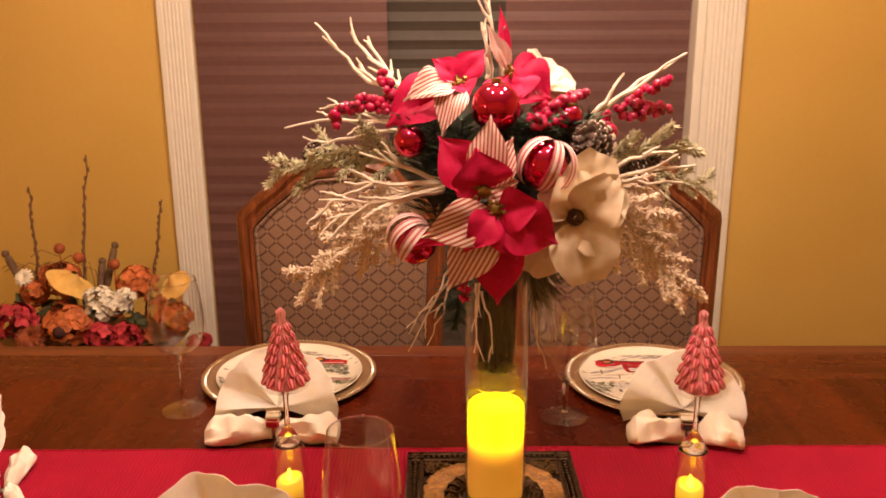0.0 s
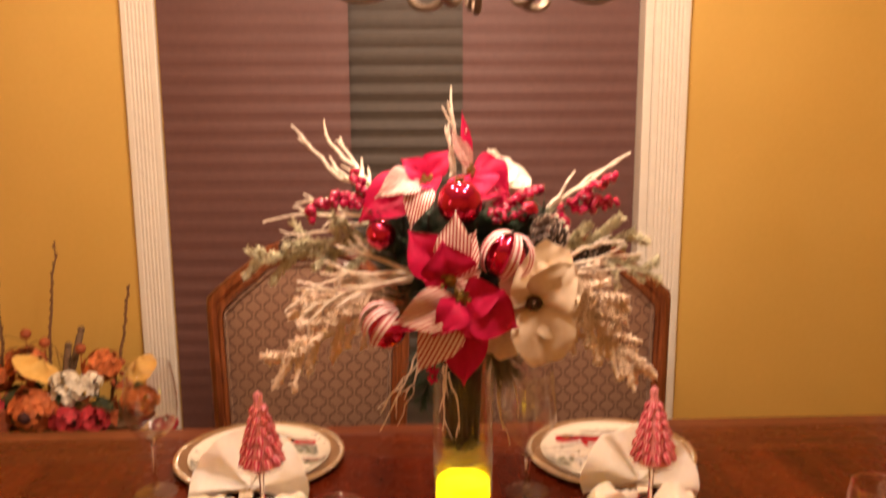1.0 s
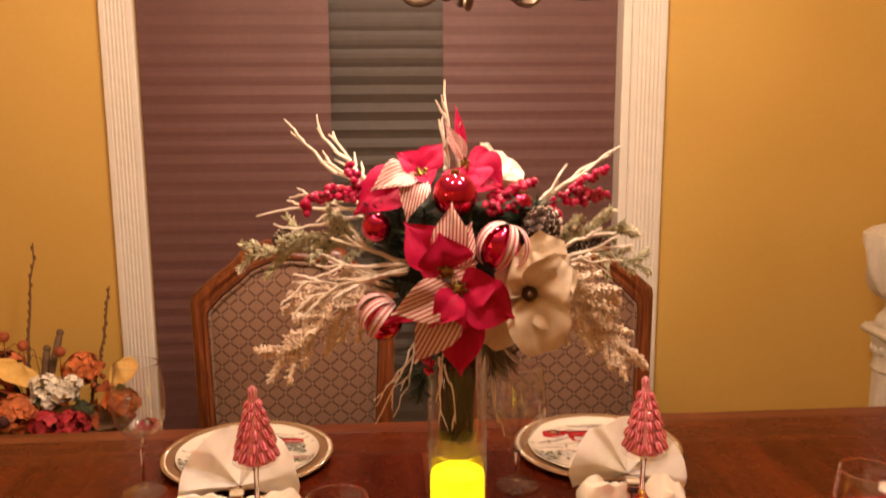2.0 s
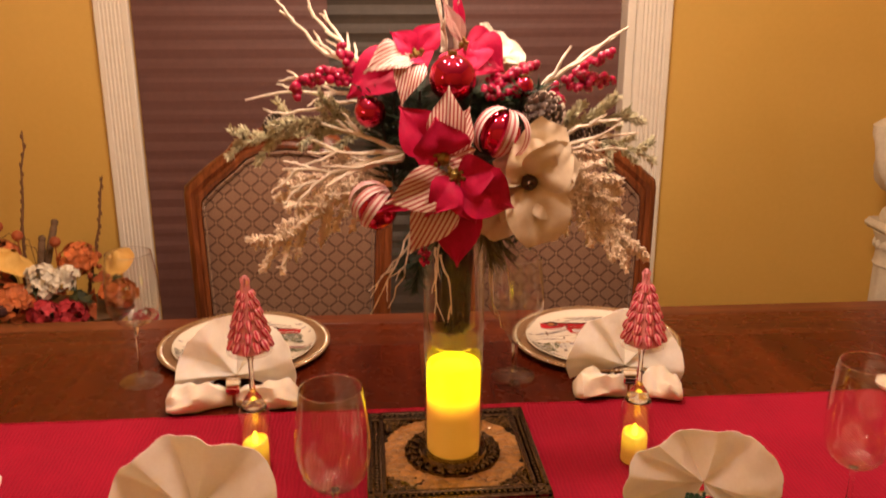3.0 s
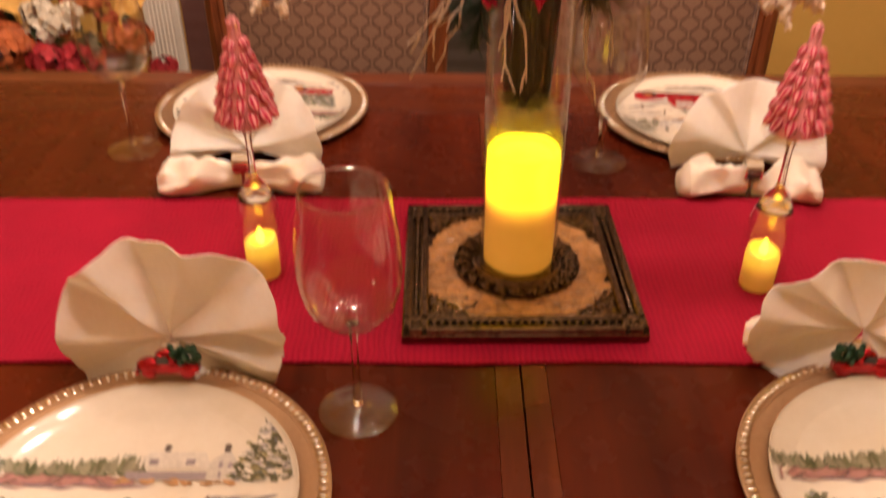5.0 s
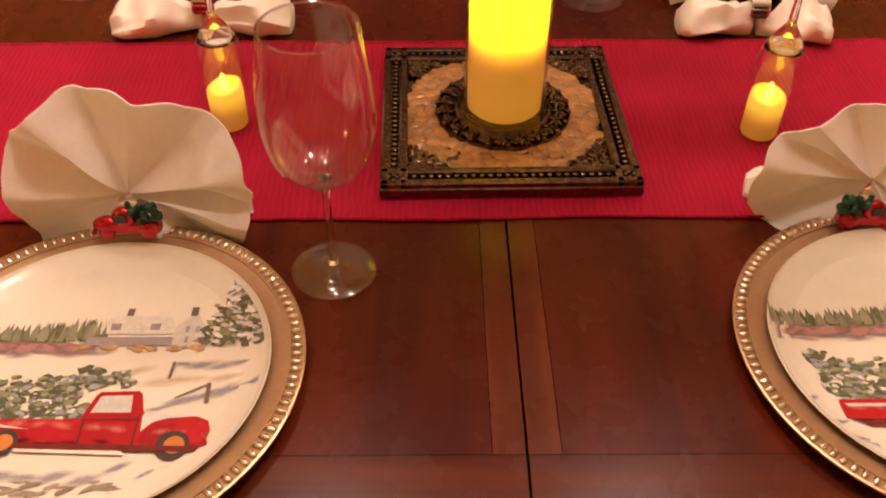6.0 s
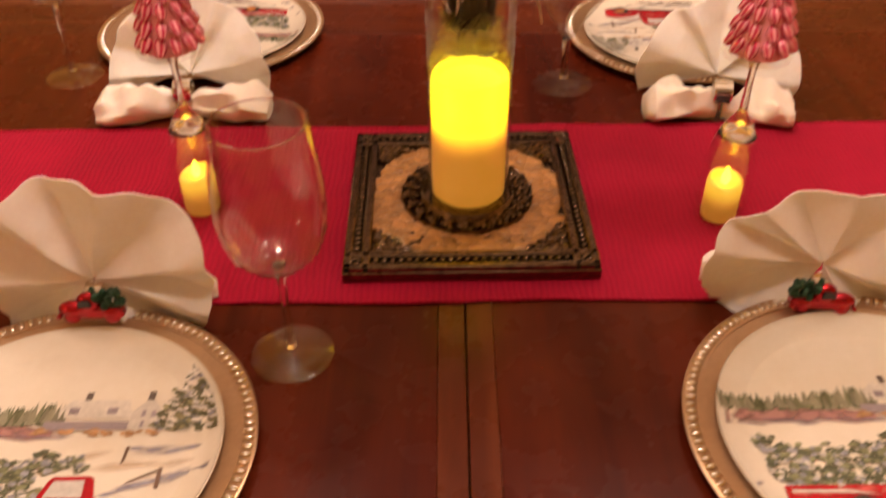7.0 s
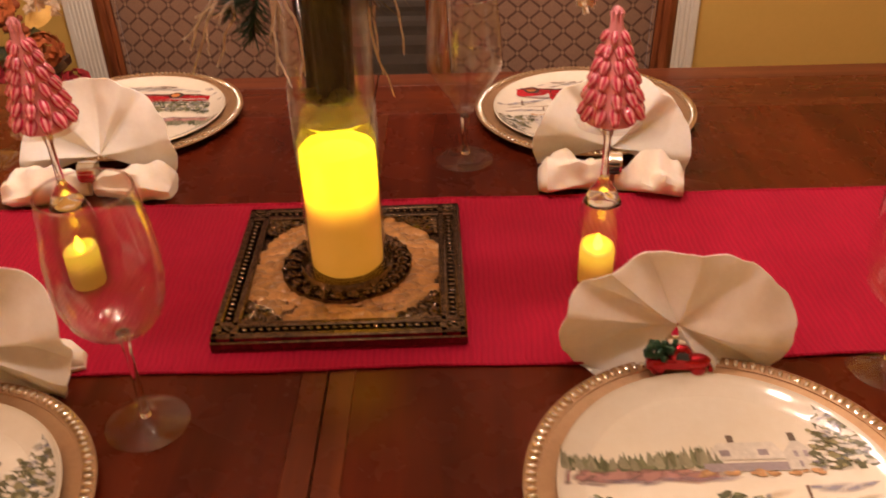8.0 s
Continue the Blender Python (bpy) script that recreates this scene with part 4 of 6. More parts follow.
    # load of trees
    load = [(U(-0.76, 0.04), U(-0.35, -0.06) + U(-0.02, 0.02)) for _ in range(190)] + [(U(-0.1, 0.24), U(-0.12, 0.0)) for _ in range(34)] + [(U(-0.84, -0.7), U(-0.12, 0.0)) for _ in range(10)]
    paint("printed_tree_load", dabs(load, 0.036, 0.0010, 8, 0.6), (0.13, 0.14, 0.085))
    paint("printed_load_green", dabs([(u + U(-0.03, 0.03), v + U(-0.02, 0.03)) for u, v in load[::2]], 0.026, 0.0012, 18, 0.6), (0.27, 0.28, 0.15))
    paint("printed_load_grey", dabs([(u + U(-0.03, 0.03), v + U(-0.03, 0.02)) for u, v in load[::4]], 0.026, 0.0013, 19, 0.7), (0.33, 0.33, 0.35))
    paint("printed_load_snow", dabs([(u + U(-0.03, 0.03), v + U(-0.02, 0.03)) for u, v in load[::6]], 0.021, 0.0014, 9, 0.6), (0.68, 0.64, 0.56))
    # truck
    red = [[(-0.74, -0.34), (0.04, -0.345), (0.04, -0.50), (-0.74, -0.47)], [(0.03, -0.345), (0.075, -0.19), (0.095, -0.165), (0.30, -0.16), (0.325, -0.18), (0.36, -0.31), (0.36, -0.53), (0.03, -0.52)],
           [(0.34, -0.30), (0.52, -0.30), (0.66, -0.335), (0.715, -0.36), (0.735, -0.42), (0.72, -0.50), (0.34, -0.54)]]
    paint("printed_truck", flat(red, 0.0015), (0.45, 0.010, 0.018))
    paint("printed_fender", flat([[(0.36, -0.50), (0.39, -0.42), (0.45, -0.38), (0.56, -0.375), (0.66, -0.40), (0.72, -0.46), (0.74, -0.52), (0.62, -0.54)], [(-0.50, -0.50), (-0.46, -0.43), (-0.36, -0.395), (-0.24, -0.42), (-0.17, -0.50)]], 0.0017), (0.36, 0.008, 0.016))
    paint("printed_truck_window", flat([[(0.075, -0.305), (0.105, -0.195), (0.275, -0.19), (0.29, -0.305)]], 0.0018), (0.62, 0.58, 0.52))
    paint("printed_truck_shade", flat([[(0.05, -0.345), (0.35, -0.345), (0.35, -0.354), (0.05, -0.354)], [(0.045, -0.345), (0.056, -0.345), (0.066, -0.52), (0.055, -0.52)], [(0.335, -0.32), (0.345, -0.32), (0.35, -0.52), (0.338, -0.52)], [(-0.66, -0.485), (0.70, -0.525), (0.68, -0.56), (-0.62, -0.52)]], 0.0019), (0.16, 0.02, 0.02))
    wash("printed_truck_sheen", soft_dabs([(-0.66 + 0.12 * k, -0.385 + U(-0.01, 0.01)) for k in range(6)] + [(0.12, -0.40), (0.24, -0.41), (0.48, -0.43), (0.60, -0.44), (0.68, -0.46)], 0.07, 0.00185, 41, 0.4), (0.80, 0.18, 0.15), 0.55)
    wash("printed_truck_dark", soft_dabs([(-0.66 + 0.14 * k, -0.49 + U(-0.02, 0.01)) for k in range(7)], 0.08, 0.00187, 42, 0.3), (0.16, 0.004, 0.012), 0.6)
    paint("printed_truck_snow", flat([[(0.37, -0.30), (0.52, -0.302), (0.64, -0.332), (0.50, -0.345), (0.42, -0.37), (0.37, -0.43), (0.36, -0.33)], [(-0.72, -0.37), (-0.40, -0.375), (-0.22, -0.41), (-0.42, -0.395), (-0.70, -0.39)], [(-0.28, -0.52), (0.30, -0.545), (0.32, -0.575), (-0.25, -0.55)]], 0.0020), (0.76, 0.70, 0.62))
    paint("printed_tyre", flat([disc(0.555, -0.515, 0.090), disc(-0.335, -0.495, 0.085)], 0.0021), (0.06, 0.045, 0.04))
    paint("printed_wheel", flat([disc(0.565, -0.515, 0.055), disc(-0.325, -0.495, 0.052)], 0.0024), (0.55, 0.20, 0.05))
    paint("printed_twig", dabs([(U(-0.3, 0.35), U(-0.80, -0.72)) for _ in range(22)], 0.05, 0.0006, 10, 0.25, 0.2), (0.34, 0.27, 0.21))
    return p


SETTINGS = [((-0.343, -0.335), 0), ((0.326, -0.331), 0), ((-0.360, 0.450), 180 + ROOM_TURN), ((0.326, 0.418), 178 + ROOM_TURN)]
c0 = charger((*SETTINGS[0][0], TZ + 0.0005), 0)
p0 = dinner_plate((*SETTINGS[0][0], TZ + 0.0048), -1)
for (x, y), rz in SETTINGS[1:]:
    copy_thing(c0, pose(x, y, TZ + 0.0005, 0, 0, rz))
    copy_thing(p0, pose(x, y, TZ + 0.0048, 0, 0, rz))

# ---------------------------------------------------------------- napkins
def fan_sheet(R, a0, a1, folds, depth, seed, cz, lean_k, flat_top=0.0, wide=1.0):
    """A linen fan standing up: uneven soft pleats radiate from the gather at height cz."""
    rnd = random.Random(seed)
    n_t, n_r = folds * 22, 14
    marks, level = [0.0], [0.0]
    for k in range(2 * folds):
        marks.append(marks[-1] + rnd.uniform(0.45, 1.55))
        level.append((1 if k % 2 else -1) * rnd.uniform(0.35, 1.2))
    marks = [m / marks[-1] for m in marks]
    vs, fs = [], []
    for side in (0, 1):
        for i in range(n_t + 1):
            t = i / n_t
            a = radians(ease(a0, a1, t))
            j = max(q for q in range(2 * folds) if marks[q] <= t or q == 0)
            u = min(1.0, (t - marks[j]) / (marks[j + 1] - marks[j]))
            fold = ease(level[j], level[j + 1], 0.6 * u + 0.4 * u * u * (3 - 2 * u))
            rim = R * (1 + 0.030 * noise.noise(Vector((1.3 * a, seed, 0.5))) + 0.030 * noise.noise(Vector((5 * a, seed, 2.5))) - 0.022 * abs(fold))
            if flat_top:
                rim *= 1 - flat_top * max(0, math.sin(a)) ** 1.2
            for q in range(n_r + 1):
                s = q / n_r
                r = 0.0012 + (rim - 0.0012) * s
                d = depth * fold * (s ** 0.65) * (1 - 0.55 * s * s)
                soft = 0.015 * noise.noise(Vector((r * 16 * math.cos(a) + seed, r * 16 * math.sin(a), seed)))
                soft += 0.003 * noise.noise(Vector((r * 60 * math.cos(a) + seed, r * 60 * math.sin(a), seed + 4)))
                x, z = wide * r * math.cos(a), cz + r * math.sin(a)
                y = d + soft * s + lean_k * (z - cz) + (0.0016 if side else 0)
                vs.append((x, y, max(z, 0.0012 + 0.0005 * side)))
    w = n_r + 1
    half = (n_t + 1) * w
    for i in range(n_t):
        for q in range(n_r):
            a = i * w + q
            fs.append((a, a + 1, a + w + 1, a + w))
            fs.append((half + a, half + a + w, half + a + w + 1, half + a + 1))
        e = i * w + n_r
        fs.append((e, half + e, half + e + w, e + w))
    return Geo().add(vs, fs)


def lobe(cx, cy, L, W, Hh, ang, seed):
    """A soft rolled end of the napkin lying on the table."""
    g2 = Geo()
    nu, nv = 18, 20
    vs, fs = [], []
    ca, sa = math.cos(ang), math.sin(ang)
    for i in range(nu + 1):
        u = i / nu
        w = W * (0.30 + 0.70 * min(1.0, u * 1.5)) * (1 if u < 0.9 else 1 - 3.5 * (u - 0.9))
        h = Hh * (0.5 + 0.5 * math.sin(math.pi * min(1, u * 0.7 + 0.1))) * (1 if u < 0.9 else 1 - 3.0 * (u - 0.9))
        for j in range(nv):
            a = 2 * math.pi * j / nv
            nz = 1 + 0.45 * noise.noise(Vector((u * 4 + seed, math.cos(a) * 1.2, math.sin(a) * 1.2)))
            crease = 1 + 0.16 * math.sin(3 * a + u * 5 + seed)
            yy, zz = w * math.cos(a) * nz, h * (0.5 + 0.5 * math.sin(a) * crease) * nz
            xx = u * L
            vs.append((cx + xx * ca - yy * sa, cy + xx * sa + yy * ca, max(0.0012, zz)))
    for i in range(nu):
        for j in range(nv):
            q = (j + 1) % nv
            fs.append((i * nv + j, i * nv + q, (i + 1) * nv + q, (i + 1) * nv + j))
    fs.append(tuple(range(nv - 1, -1, -1)))
    fs.append(tuple(range(nu * nv, (nu + 1) * nv)))
    return g2.add(vs, fs)


def truck_ring(parent, z, flip):
    """A little metallic truck with a tree on its bed, the face of the napkin ring."""
    s = -1 if flip else 1
    y = -0.020
    g2 = Geo()
    box(g2, (min(s * -0.029, s * 0.012), y - 0.006, z), (max(s * -0.029, s * 0.012), y + 0.006, z + 0.012), 0.002)
    ball(g2, (s * 0.017, y, z + 0.0075), 0.0125, 14, 10, (1.05, 0.62, 0.62))
    ball(g2, (s * 0.001, y, z + 0.0145), 0.0110, 14, 10, (1.0, 0.62, 1.05))
    ball(g2, (s * -0.018, y - 0.002, z + 0.005), 0.0100, 12, 8, (1.0, 0.62, 0.8))
    box(g2, (min(s * 0.027, s * 0.031), y - 0.007, z), (max(s * 0.027, s * 0.031), y + 0.007, z + 0.003), 0.0008)
    part("truck_body", g2, M_REDMETAL, parent, "shiny red metal truck charm")
    g2 = Geo()
    prism(g2, [(s * x, z + h) for x, h in ((-0.004, 0.0155), (0.008, 0.0155), (0.006, 0.0225), (-0.003, 0.023))][::s], y - 0.0088, y - 0.0072)
    part("truck_window", g2, M_BLACK, parent)
    for x in (-0.018, 0.018):
        g2 = Geo()
        ball(g2, (s * x, y - 0.004, z + 0.001), 0.0075, 12, 8, (1, 0.6, 1))
        part("wheel", g2, M_REDMETAL, parent)
    g2 = Geo()
    rnd = random.Random(5)
    for k in range(46):
        c = (s * rnd.uniform(-0.030, -0.004), y + rnd.uniform(-0.006, 0.004), z + 0.017 + rnd.uniform(-0.003, 0.011))
        ball(g2, c, rnd.uniform(0.002, 0.0042), 5, 4)
    part("charm_tree", g2, M_GREEN, parent, "dark green tree on the truck's bed", False)
    g2 = Geo()
    lathe(g2, [(0.0085, -0.008), (0.0098, -0.008), (0.0098, 0.008), (0.0085, 0.008)], 24, closed=True)
    part("ring_band", g2, M_SILVER, parent, at=pose(0, -0.003, z + 0.012, 90, 0, 90))


def front_napkin(loc, rz, seed, flip, squash, charm_z=0.025, folds=7):
    n2 = thing("napkin", loc, rz, "ivory linen napkin folded as a fan with a red truck ring", "napkin", "fan-folded napkins")
    part("fan", fan_sheet(0.100, -80, 260, folds, 0.024, seed, 0.054, 0.12, squash, 1.08), M_LINEN, n2)
    part("back_fold", lobe(0.0, 0.018, 0.098, 0.017, 0.030, radians(14), seed), M_LINEN, n2)
    part("back_fold", lobe(0.0, 0.018, 0.098, 0.017, 0.034, radians(166), seed + 3), M_LINEN, n2)
    truck_ring(n2, charm_z, flip)
    return n2


def back_napkin(loc, rz, seed, ring_mat, ring_label, squash, roll):
    n2 = thing("napkin", loc, rz, "ivory linen fan napkin seen from behind with rolled ends", "napkin", "fan-folded napkins")
    part("fan", fan_sheet(0.102, -18, 198, 4, 0.019, seed, 0.034, 0.22, squash), M_LINEN, n2)
    part("rolled_end", lobe(0.004, -0.050, roll, 0.031, 0.042, radians(-5), seed), M_LINEN, n2)
    part("rolled_end", lobe(-0.004, -0.050, roll * 1.04, 0.031, 0.044, radians(184), seed + 2), M_LINEN, n2)
    g2 = Geo()
    lathe(g2, [(0.0125, -0.011), (0.0142, -0.011), (0.0142, 0.011), (0.0125, 0.011)], 24, closed=True)
    part("ring_band", g2, M_SILVER, n2, at=pose(0.0, -0.050, 0.036, 90, 0, 90))
    for k in range(3):
        g2 = Geo()
        box(g2, (-0.0085, -0.0655, 0.028 + 0.006 * k), (0.0085, -0.0642, 0.0318 + 0.006 * k), 0.0005)
        part("ring_stripe", g2, ring_mat, n2, ring_label)
    return n2


front_napkin((-0.343, -0.174, TZ), -1, 3, True, 0.0, 0.029)
front_napkin((0.318, -0.168, TZ), -4, 8, False, 0.26, 0.020, 6)
back_napkin((-0.350, 0.262, TZ), 2, 12, M_REDMETAL, "red metal stripe", 0.0, 0.102)
back_napkin((0.332, 0.240, TZ), -8, 21, M_BLACK, "dark stripe", 0.05, 0.086)
front_napkin((-0.722, 0.035, RZ), -68, 5, True, 0.0)
front_napkin((0.805, 0.085, RZ), 80, 7, True, 0.0)

# ---------------------------------------------------------------- floral centrepiece in the vase
M_PETAL = plain("crimson_velvet_petal", (0.60, 0.004, 0.080), (0.44, 0.002, 0.052), 55, 0.62, 0, 0.35, 0.0012, spec=0.25, fine=260)
M_STRIPE = striped("striped_petal", (0.80, 0.66, 0.58), (0.42, 0.03, 0.04), 5.5, 0.8)
M_RIBBON = striped("striped_ribbon", (0.76, 0.62, 0.60), (0.46, 0.07, 0.09), 2.0, 0.0)
M_MAGNOLIA = plain("ivory_magnolia_petal", (0.80, 0.69, 0.53), (0.70, 0.57, 0.41), 26, 0.6, 0, 0.3, 0.001, spec=0.3, fine=90)
M_MAGWHITE = plain("white_magnolia_petal", (0.85, 0.80, 0.68), (0.78, 0.72, 0.58), 26, 0.55, 0, 0.2, 0.001, spec=0.3)
M_TWIG = plain("frosted_white_twig", (0.88, 0.80, 0.68), (0.74, 0.64, 0.51), 160, 0.85, 0, 0.7, 0.001, spec=0.2)
M_BERRY = plain("red_lacquer_berry", (0.50, 0.006, 0.070), (0.37, 0.003, 0.048), 120, 0.2, 0, 0.05, island=0.5, coat=0.6)
M_BALL = plain("red_mirror_ball", (0.60, 0.006, 0.075), (0.54, 0.005, 0.060), 20, 0.07, 0.9, 0.0, coat=0.6)
M_NEEDLE = plain("dark_pine_needle", (0.028, 0.060, 0.024), (0.010, 0.026, 0.011), 60, 0.6, island=0.6, bstr=0)
M_DRYNEEDLE = plain("olive_pine_needle", (0.19, 0.155, 0.07), (0.10, 0.085, 0.035), 60, 0.65, island=0.5, bstr=0)
M_FROST = plain("frosted_sage_needle", (0.70, 0.66, 0.46), (0.46, 0.45, 0.27), 90, 0.8, island=0.4, bstr=0)
M_CREAM = plain("cream_flocked_fern", (0.90, 0.77, 0.62), (0.78, 0.63, 0.48), 90, 0.9, island=0.2, bstr=0.3, spec=0.15)
M_CONE = plain("dark_pine_cone", (0.10, 0.055, 0.032), (0.035, 0.02, 0.013), 120, 0.6)
M_CONETIP = plain("frosted_cone_tip", (0.62, 0.52, 0.42), (0.44, 0.34, 0.26), 120, 0.8)
M_GOLD = plain("gold_stamen", (0.36, 0.25, 0.07), (0.20, 0.14, 0.04), 200, 0.28, 0.9)
M_STEMWRAP = plain("dark_stem_bundle", (0.008, 0.010, 0.005), (0.003, 0.004, 0.002), 40, 0.6)
# olive brightened and yellowed so the colour itself carries the candle's glow
M_STEMTIP = plain("olive_needle_glow_painted", (0.42, 0.42, 0.12), (0.22, 0.23, 0.07), 60, 0.4, island=0.5, bstr=0)

for velvet in (M_PETAL, M_STRIPE):
    velvet.node_tree.nodes["Principled BSDF"].inputs["Sheen Weight"].default_value = 0.5
    velvet.node_tree.nodes["Principled BSDF"].inputs["Sheen Roughness"].default_value = 0.4
M_PETAL.node_tree.nodes["Principled BSDF"].inputs["Sheen Tint"].default_value = (1.0, 0.25, 0.4, 1)

bq = thing("floral_centrepiece", (0, 0, VZ + 0.19), 0, "Christmas bouquet of red poinsettias, magnolias, berries and frosted twigs", "flower arrangement")
BZ = VZ + 0.19


def loc(p):
    """World place to the bouquet's own space."""
    return Vector((p[0], p[1], p[2] - BZ))


def petal(g2, base, tip, width, face, bulge=0.12, cup=0.15, power=0.85, wave=0.0, seed=0, nu=12, nv=8, blunt=0.0):
    """A leaf-shaped sheet from base to tip whose face looks along face."""
    b, t = Vector(base), Vector(tip)
    d = t - b
    L = d.length
    d.normalize()
    f = Vector(face)
    f = (f - d * f.dot(d)).normalized()
    s = d.cross(f)
    vs, fs, uv = [], [], []
    for i in range(nu + 1):
        u = i / nu
        prof = math.sin(math.pi * min(1.0, u ** power * (1 - blunt * 0.35) + 0.02)) ** (1.15 if blunt == 0.0 else 0.85)
        w = width * 0.5 * max(prof, 0.03)
        arc = bulge * L * math.sin(math.pi * u) - bulge * 0.5 * L * u * u
        for j in range(nv + 1):
            v = -1 + 2 * j / nv
            fold = cup * w * (abs(v) ** 1.5) - 0.10 * w * math.exp(-(v * 5) ** 2)
            rip = wave * width * noise.noise(Vector((u * 3 + seed, v * 2.2, seed * 1.7))) + wave * 0.25 * width * math.sin(9 * u - 4 * abs(v))
            vs.append(b + d * (u * L) + s * (v * w) + f * (arc + fold + rip))
            uv.append((u + 0.001, v * w / (width * 0.5) + 0.001))
    for i in range(nu):
        for j in range(nv):
            a = i * (nv + 1) + j
            fs.append((a, a + 1, a + nv + 2, a + nv + 1))
    return g2.add(vs, fs, uv)


def flower(name, centre, petals, label="", stamens=14, face=(0, -1, 0.15), r=0.012):
    """petals: (tip offset x, y, z, width, material, bulge)."""
    c = loc(centre)
    head = Geo()
    fv = Vector(face).normalized()
    rnd = random.Random(name + str(centre))
    for k in range(stamens):
        o = Vector((rnd.uniform(-1, 1), rnd.uniform(-1, 1), rnd.uniform(-1, 1))) * r
        o -= fv * min(0, o.dot(fv))
        ball(head, c + o + fv * 0.006, 0.0026, 7, 5)
    ball(head, c, r * 0.8, 8, 6)
    root = part(name, head, M_GOLD, bq, label)
    for k, (x, y, z, w, mat, bul) in enumerate(petals):
        g2 = Geo()
        petal(g2, c + Vector((x, y, z)) * 0.05, c + Vector((x, y, z)), w, face, bul, 0.16, 0.85, 0.085, k + rnd.random() * 9)
        part("petal", g2, mat, root)
    return root


R_, S_ = M_PETAL, M_STRIPE
# large poinsettia in front, its bracts from the plan of tips round its centre
flower("poinsettia", (-0.011, -0.128, 1.226), [
    (0.072, -0.006, -0.040, 0.066, R_, 0.22), (0.050, -0.02, 0.012, 0.05, R_, 0.25), (0.004, 0.006, -0.118, 0.062, R_, 0.10),
    (-0.056, -0.014, -0.092, 0.058, S_, 0.12), (-0.096, 0.002, -0.044, 0.030, R_, 0.10), (-0.084, -0.022, -0.026, 0.056, S_, 0.16),
    (-0.036, -0.030, -0.040, 0.044, R_, 0.25), (0.024, -0.016, -0.056, 0.045, R_, 0.25),
], "velvet crimson poinsettia with candy-striped bracts", 18)
flower("poinsettia", (-0.024, -0.112, 1.245), [
    (-0.052, 0.014, 0.062, 0.062, R_, 0.06), (0.008, 0.006, 0.086, 0.048, S_, 0.06), (0.040, 0.004, 0.010, 0.058, S_, 0.05),
    (-0.010, -0.014, 0.050, 0.070, R_, 0.22), (-0.036, -0.004, 0.004, 0.050, R_, 0.2), (0.034, 0.012, 0.060, 0.044, S_, 0.02),
], "velvet crimson poinsettia behind the larger bloom", 6)
flower("poinsettia", (-0.050, -0.030, 1.360), [
    (-0.032, 0.0, 0.030, 0.036, R_, 0.12), (-0.066, -0.030, -0.014, 0.046, S_, 0.2), (-0.022, -0.046, -0.054, 0.042, S_, 0.2),
    (-0.090, -0.014, -0.048, 0.070, R_, 0.1), (0.012, -0.022, -0.012, 0.036, R_, 0.2), (0.030, 0.01, 0.040, 0.04, R_, 0.1),
    (-0.050, -0.02, -0.045, 0.05, R_, 0.1), (0.002, 0.02, 0.028, 0.03, R_, 0.1),
], "crimson poinsettia with striped bracts near the top", 9, (0, -0.75, 0.65), 0.008)
flower("poinsettia", (0.010, -0.010, 1.370), [
    (0.052, -0.020, -0.030, 0.070, R_, 0.12), (0.005, -0.035, -0.035, 0.070, R_, 0.1), (-0.026, 0.0, 0.058, 0.019, S_, 0.05),
    (-0.010, 0.012, 0.080, 0.015, R_, 0.05), (-0.012, 0.004, 0.048, 0.018, S_, 0.08), (0.05, 0.01, 0.0, 0.05, R_, 0.1),
], "crimson poinsettia crowning the bouquet", 5, (0, -0.85, 0.5), 0.007)


def magnolia(centre, petals, mat, label, face, heart):
    c = loc(centre)
    g2 = Geo()
    for k in range(60):
        a, h = k * 2.39996, k / 60
        ball(g2, c + Vector((0.009 * math.sqrt(1 - h * 0.7) * math.cos(a), -0.006 - 0.008 * h, 0.009 * math.sqrt(1 - h * 0.7) * math.sin(a))), 0.0023, 5, 4)
    root = part("magnolia", g2, heart, bq, label)
    for k, (x, y, z, w, bul) in enumerate(petals):
        g3 = Geo()
        petal(g3, c + Vector((x, y, z)) * 0.06, c + Vector((x, y, z)) * 1.06, w * 1.2, face, bul, 0.34, 0.66, 0.07, k * 3.1 + 1, 14, 10, 0.45)
        part("petal", g3, mat, root)
    return root


magnolia((0.083, -0.100, 1.212), [(0.030, 0.020, 0.066, 0.062, 0.0), (0.056, 0.012, 0.030, 0.058, 0.05), (0.050, 0.004, -0.028, 0.056, 0.08), (0.016, -0.012, -0.074, 0.070, 0.14),
                                  (-0.048, 0.012, -0.070, 0.046, 0.05), (-0.034, 0.010, 0.030, 0.040, 0.10), (-0.014, 0.014, -0.062, 0.050, 0.03), (-0.004, -0.006, 0.050, 0.056, 0.18), (0.040, -0.012, 0.040, 0.056, 0.22)],
         M_MAGNOLIA, "large ivory silk magnolia with a brown heart", (0.1, -1, 0.05), M_CONE)
magnolia((0.048, 0.015, 1.350), [(-0.006, 0.010, 0.044, 0.022, 0.05), (0.022, -0.010, 0.026, 0.046, 0.2), (0.044, -0.010, 0.000, 0.042, 0.15), (0.020, -0.030, -0.016, 0.050, 0.2), (-0.024, -0.022, -0.006, 0.040, 0.15), (-0.022, 0.01, 0.026, 0.028, 0.1), (0.044, 0.0, -0.018, 0.03, 0.1)],
         M_MAGWHITE, "white silk magnolia at the bouquet's top", (0.2, -0.6, 0.8), M_GOLD)


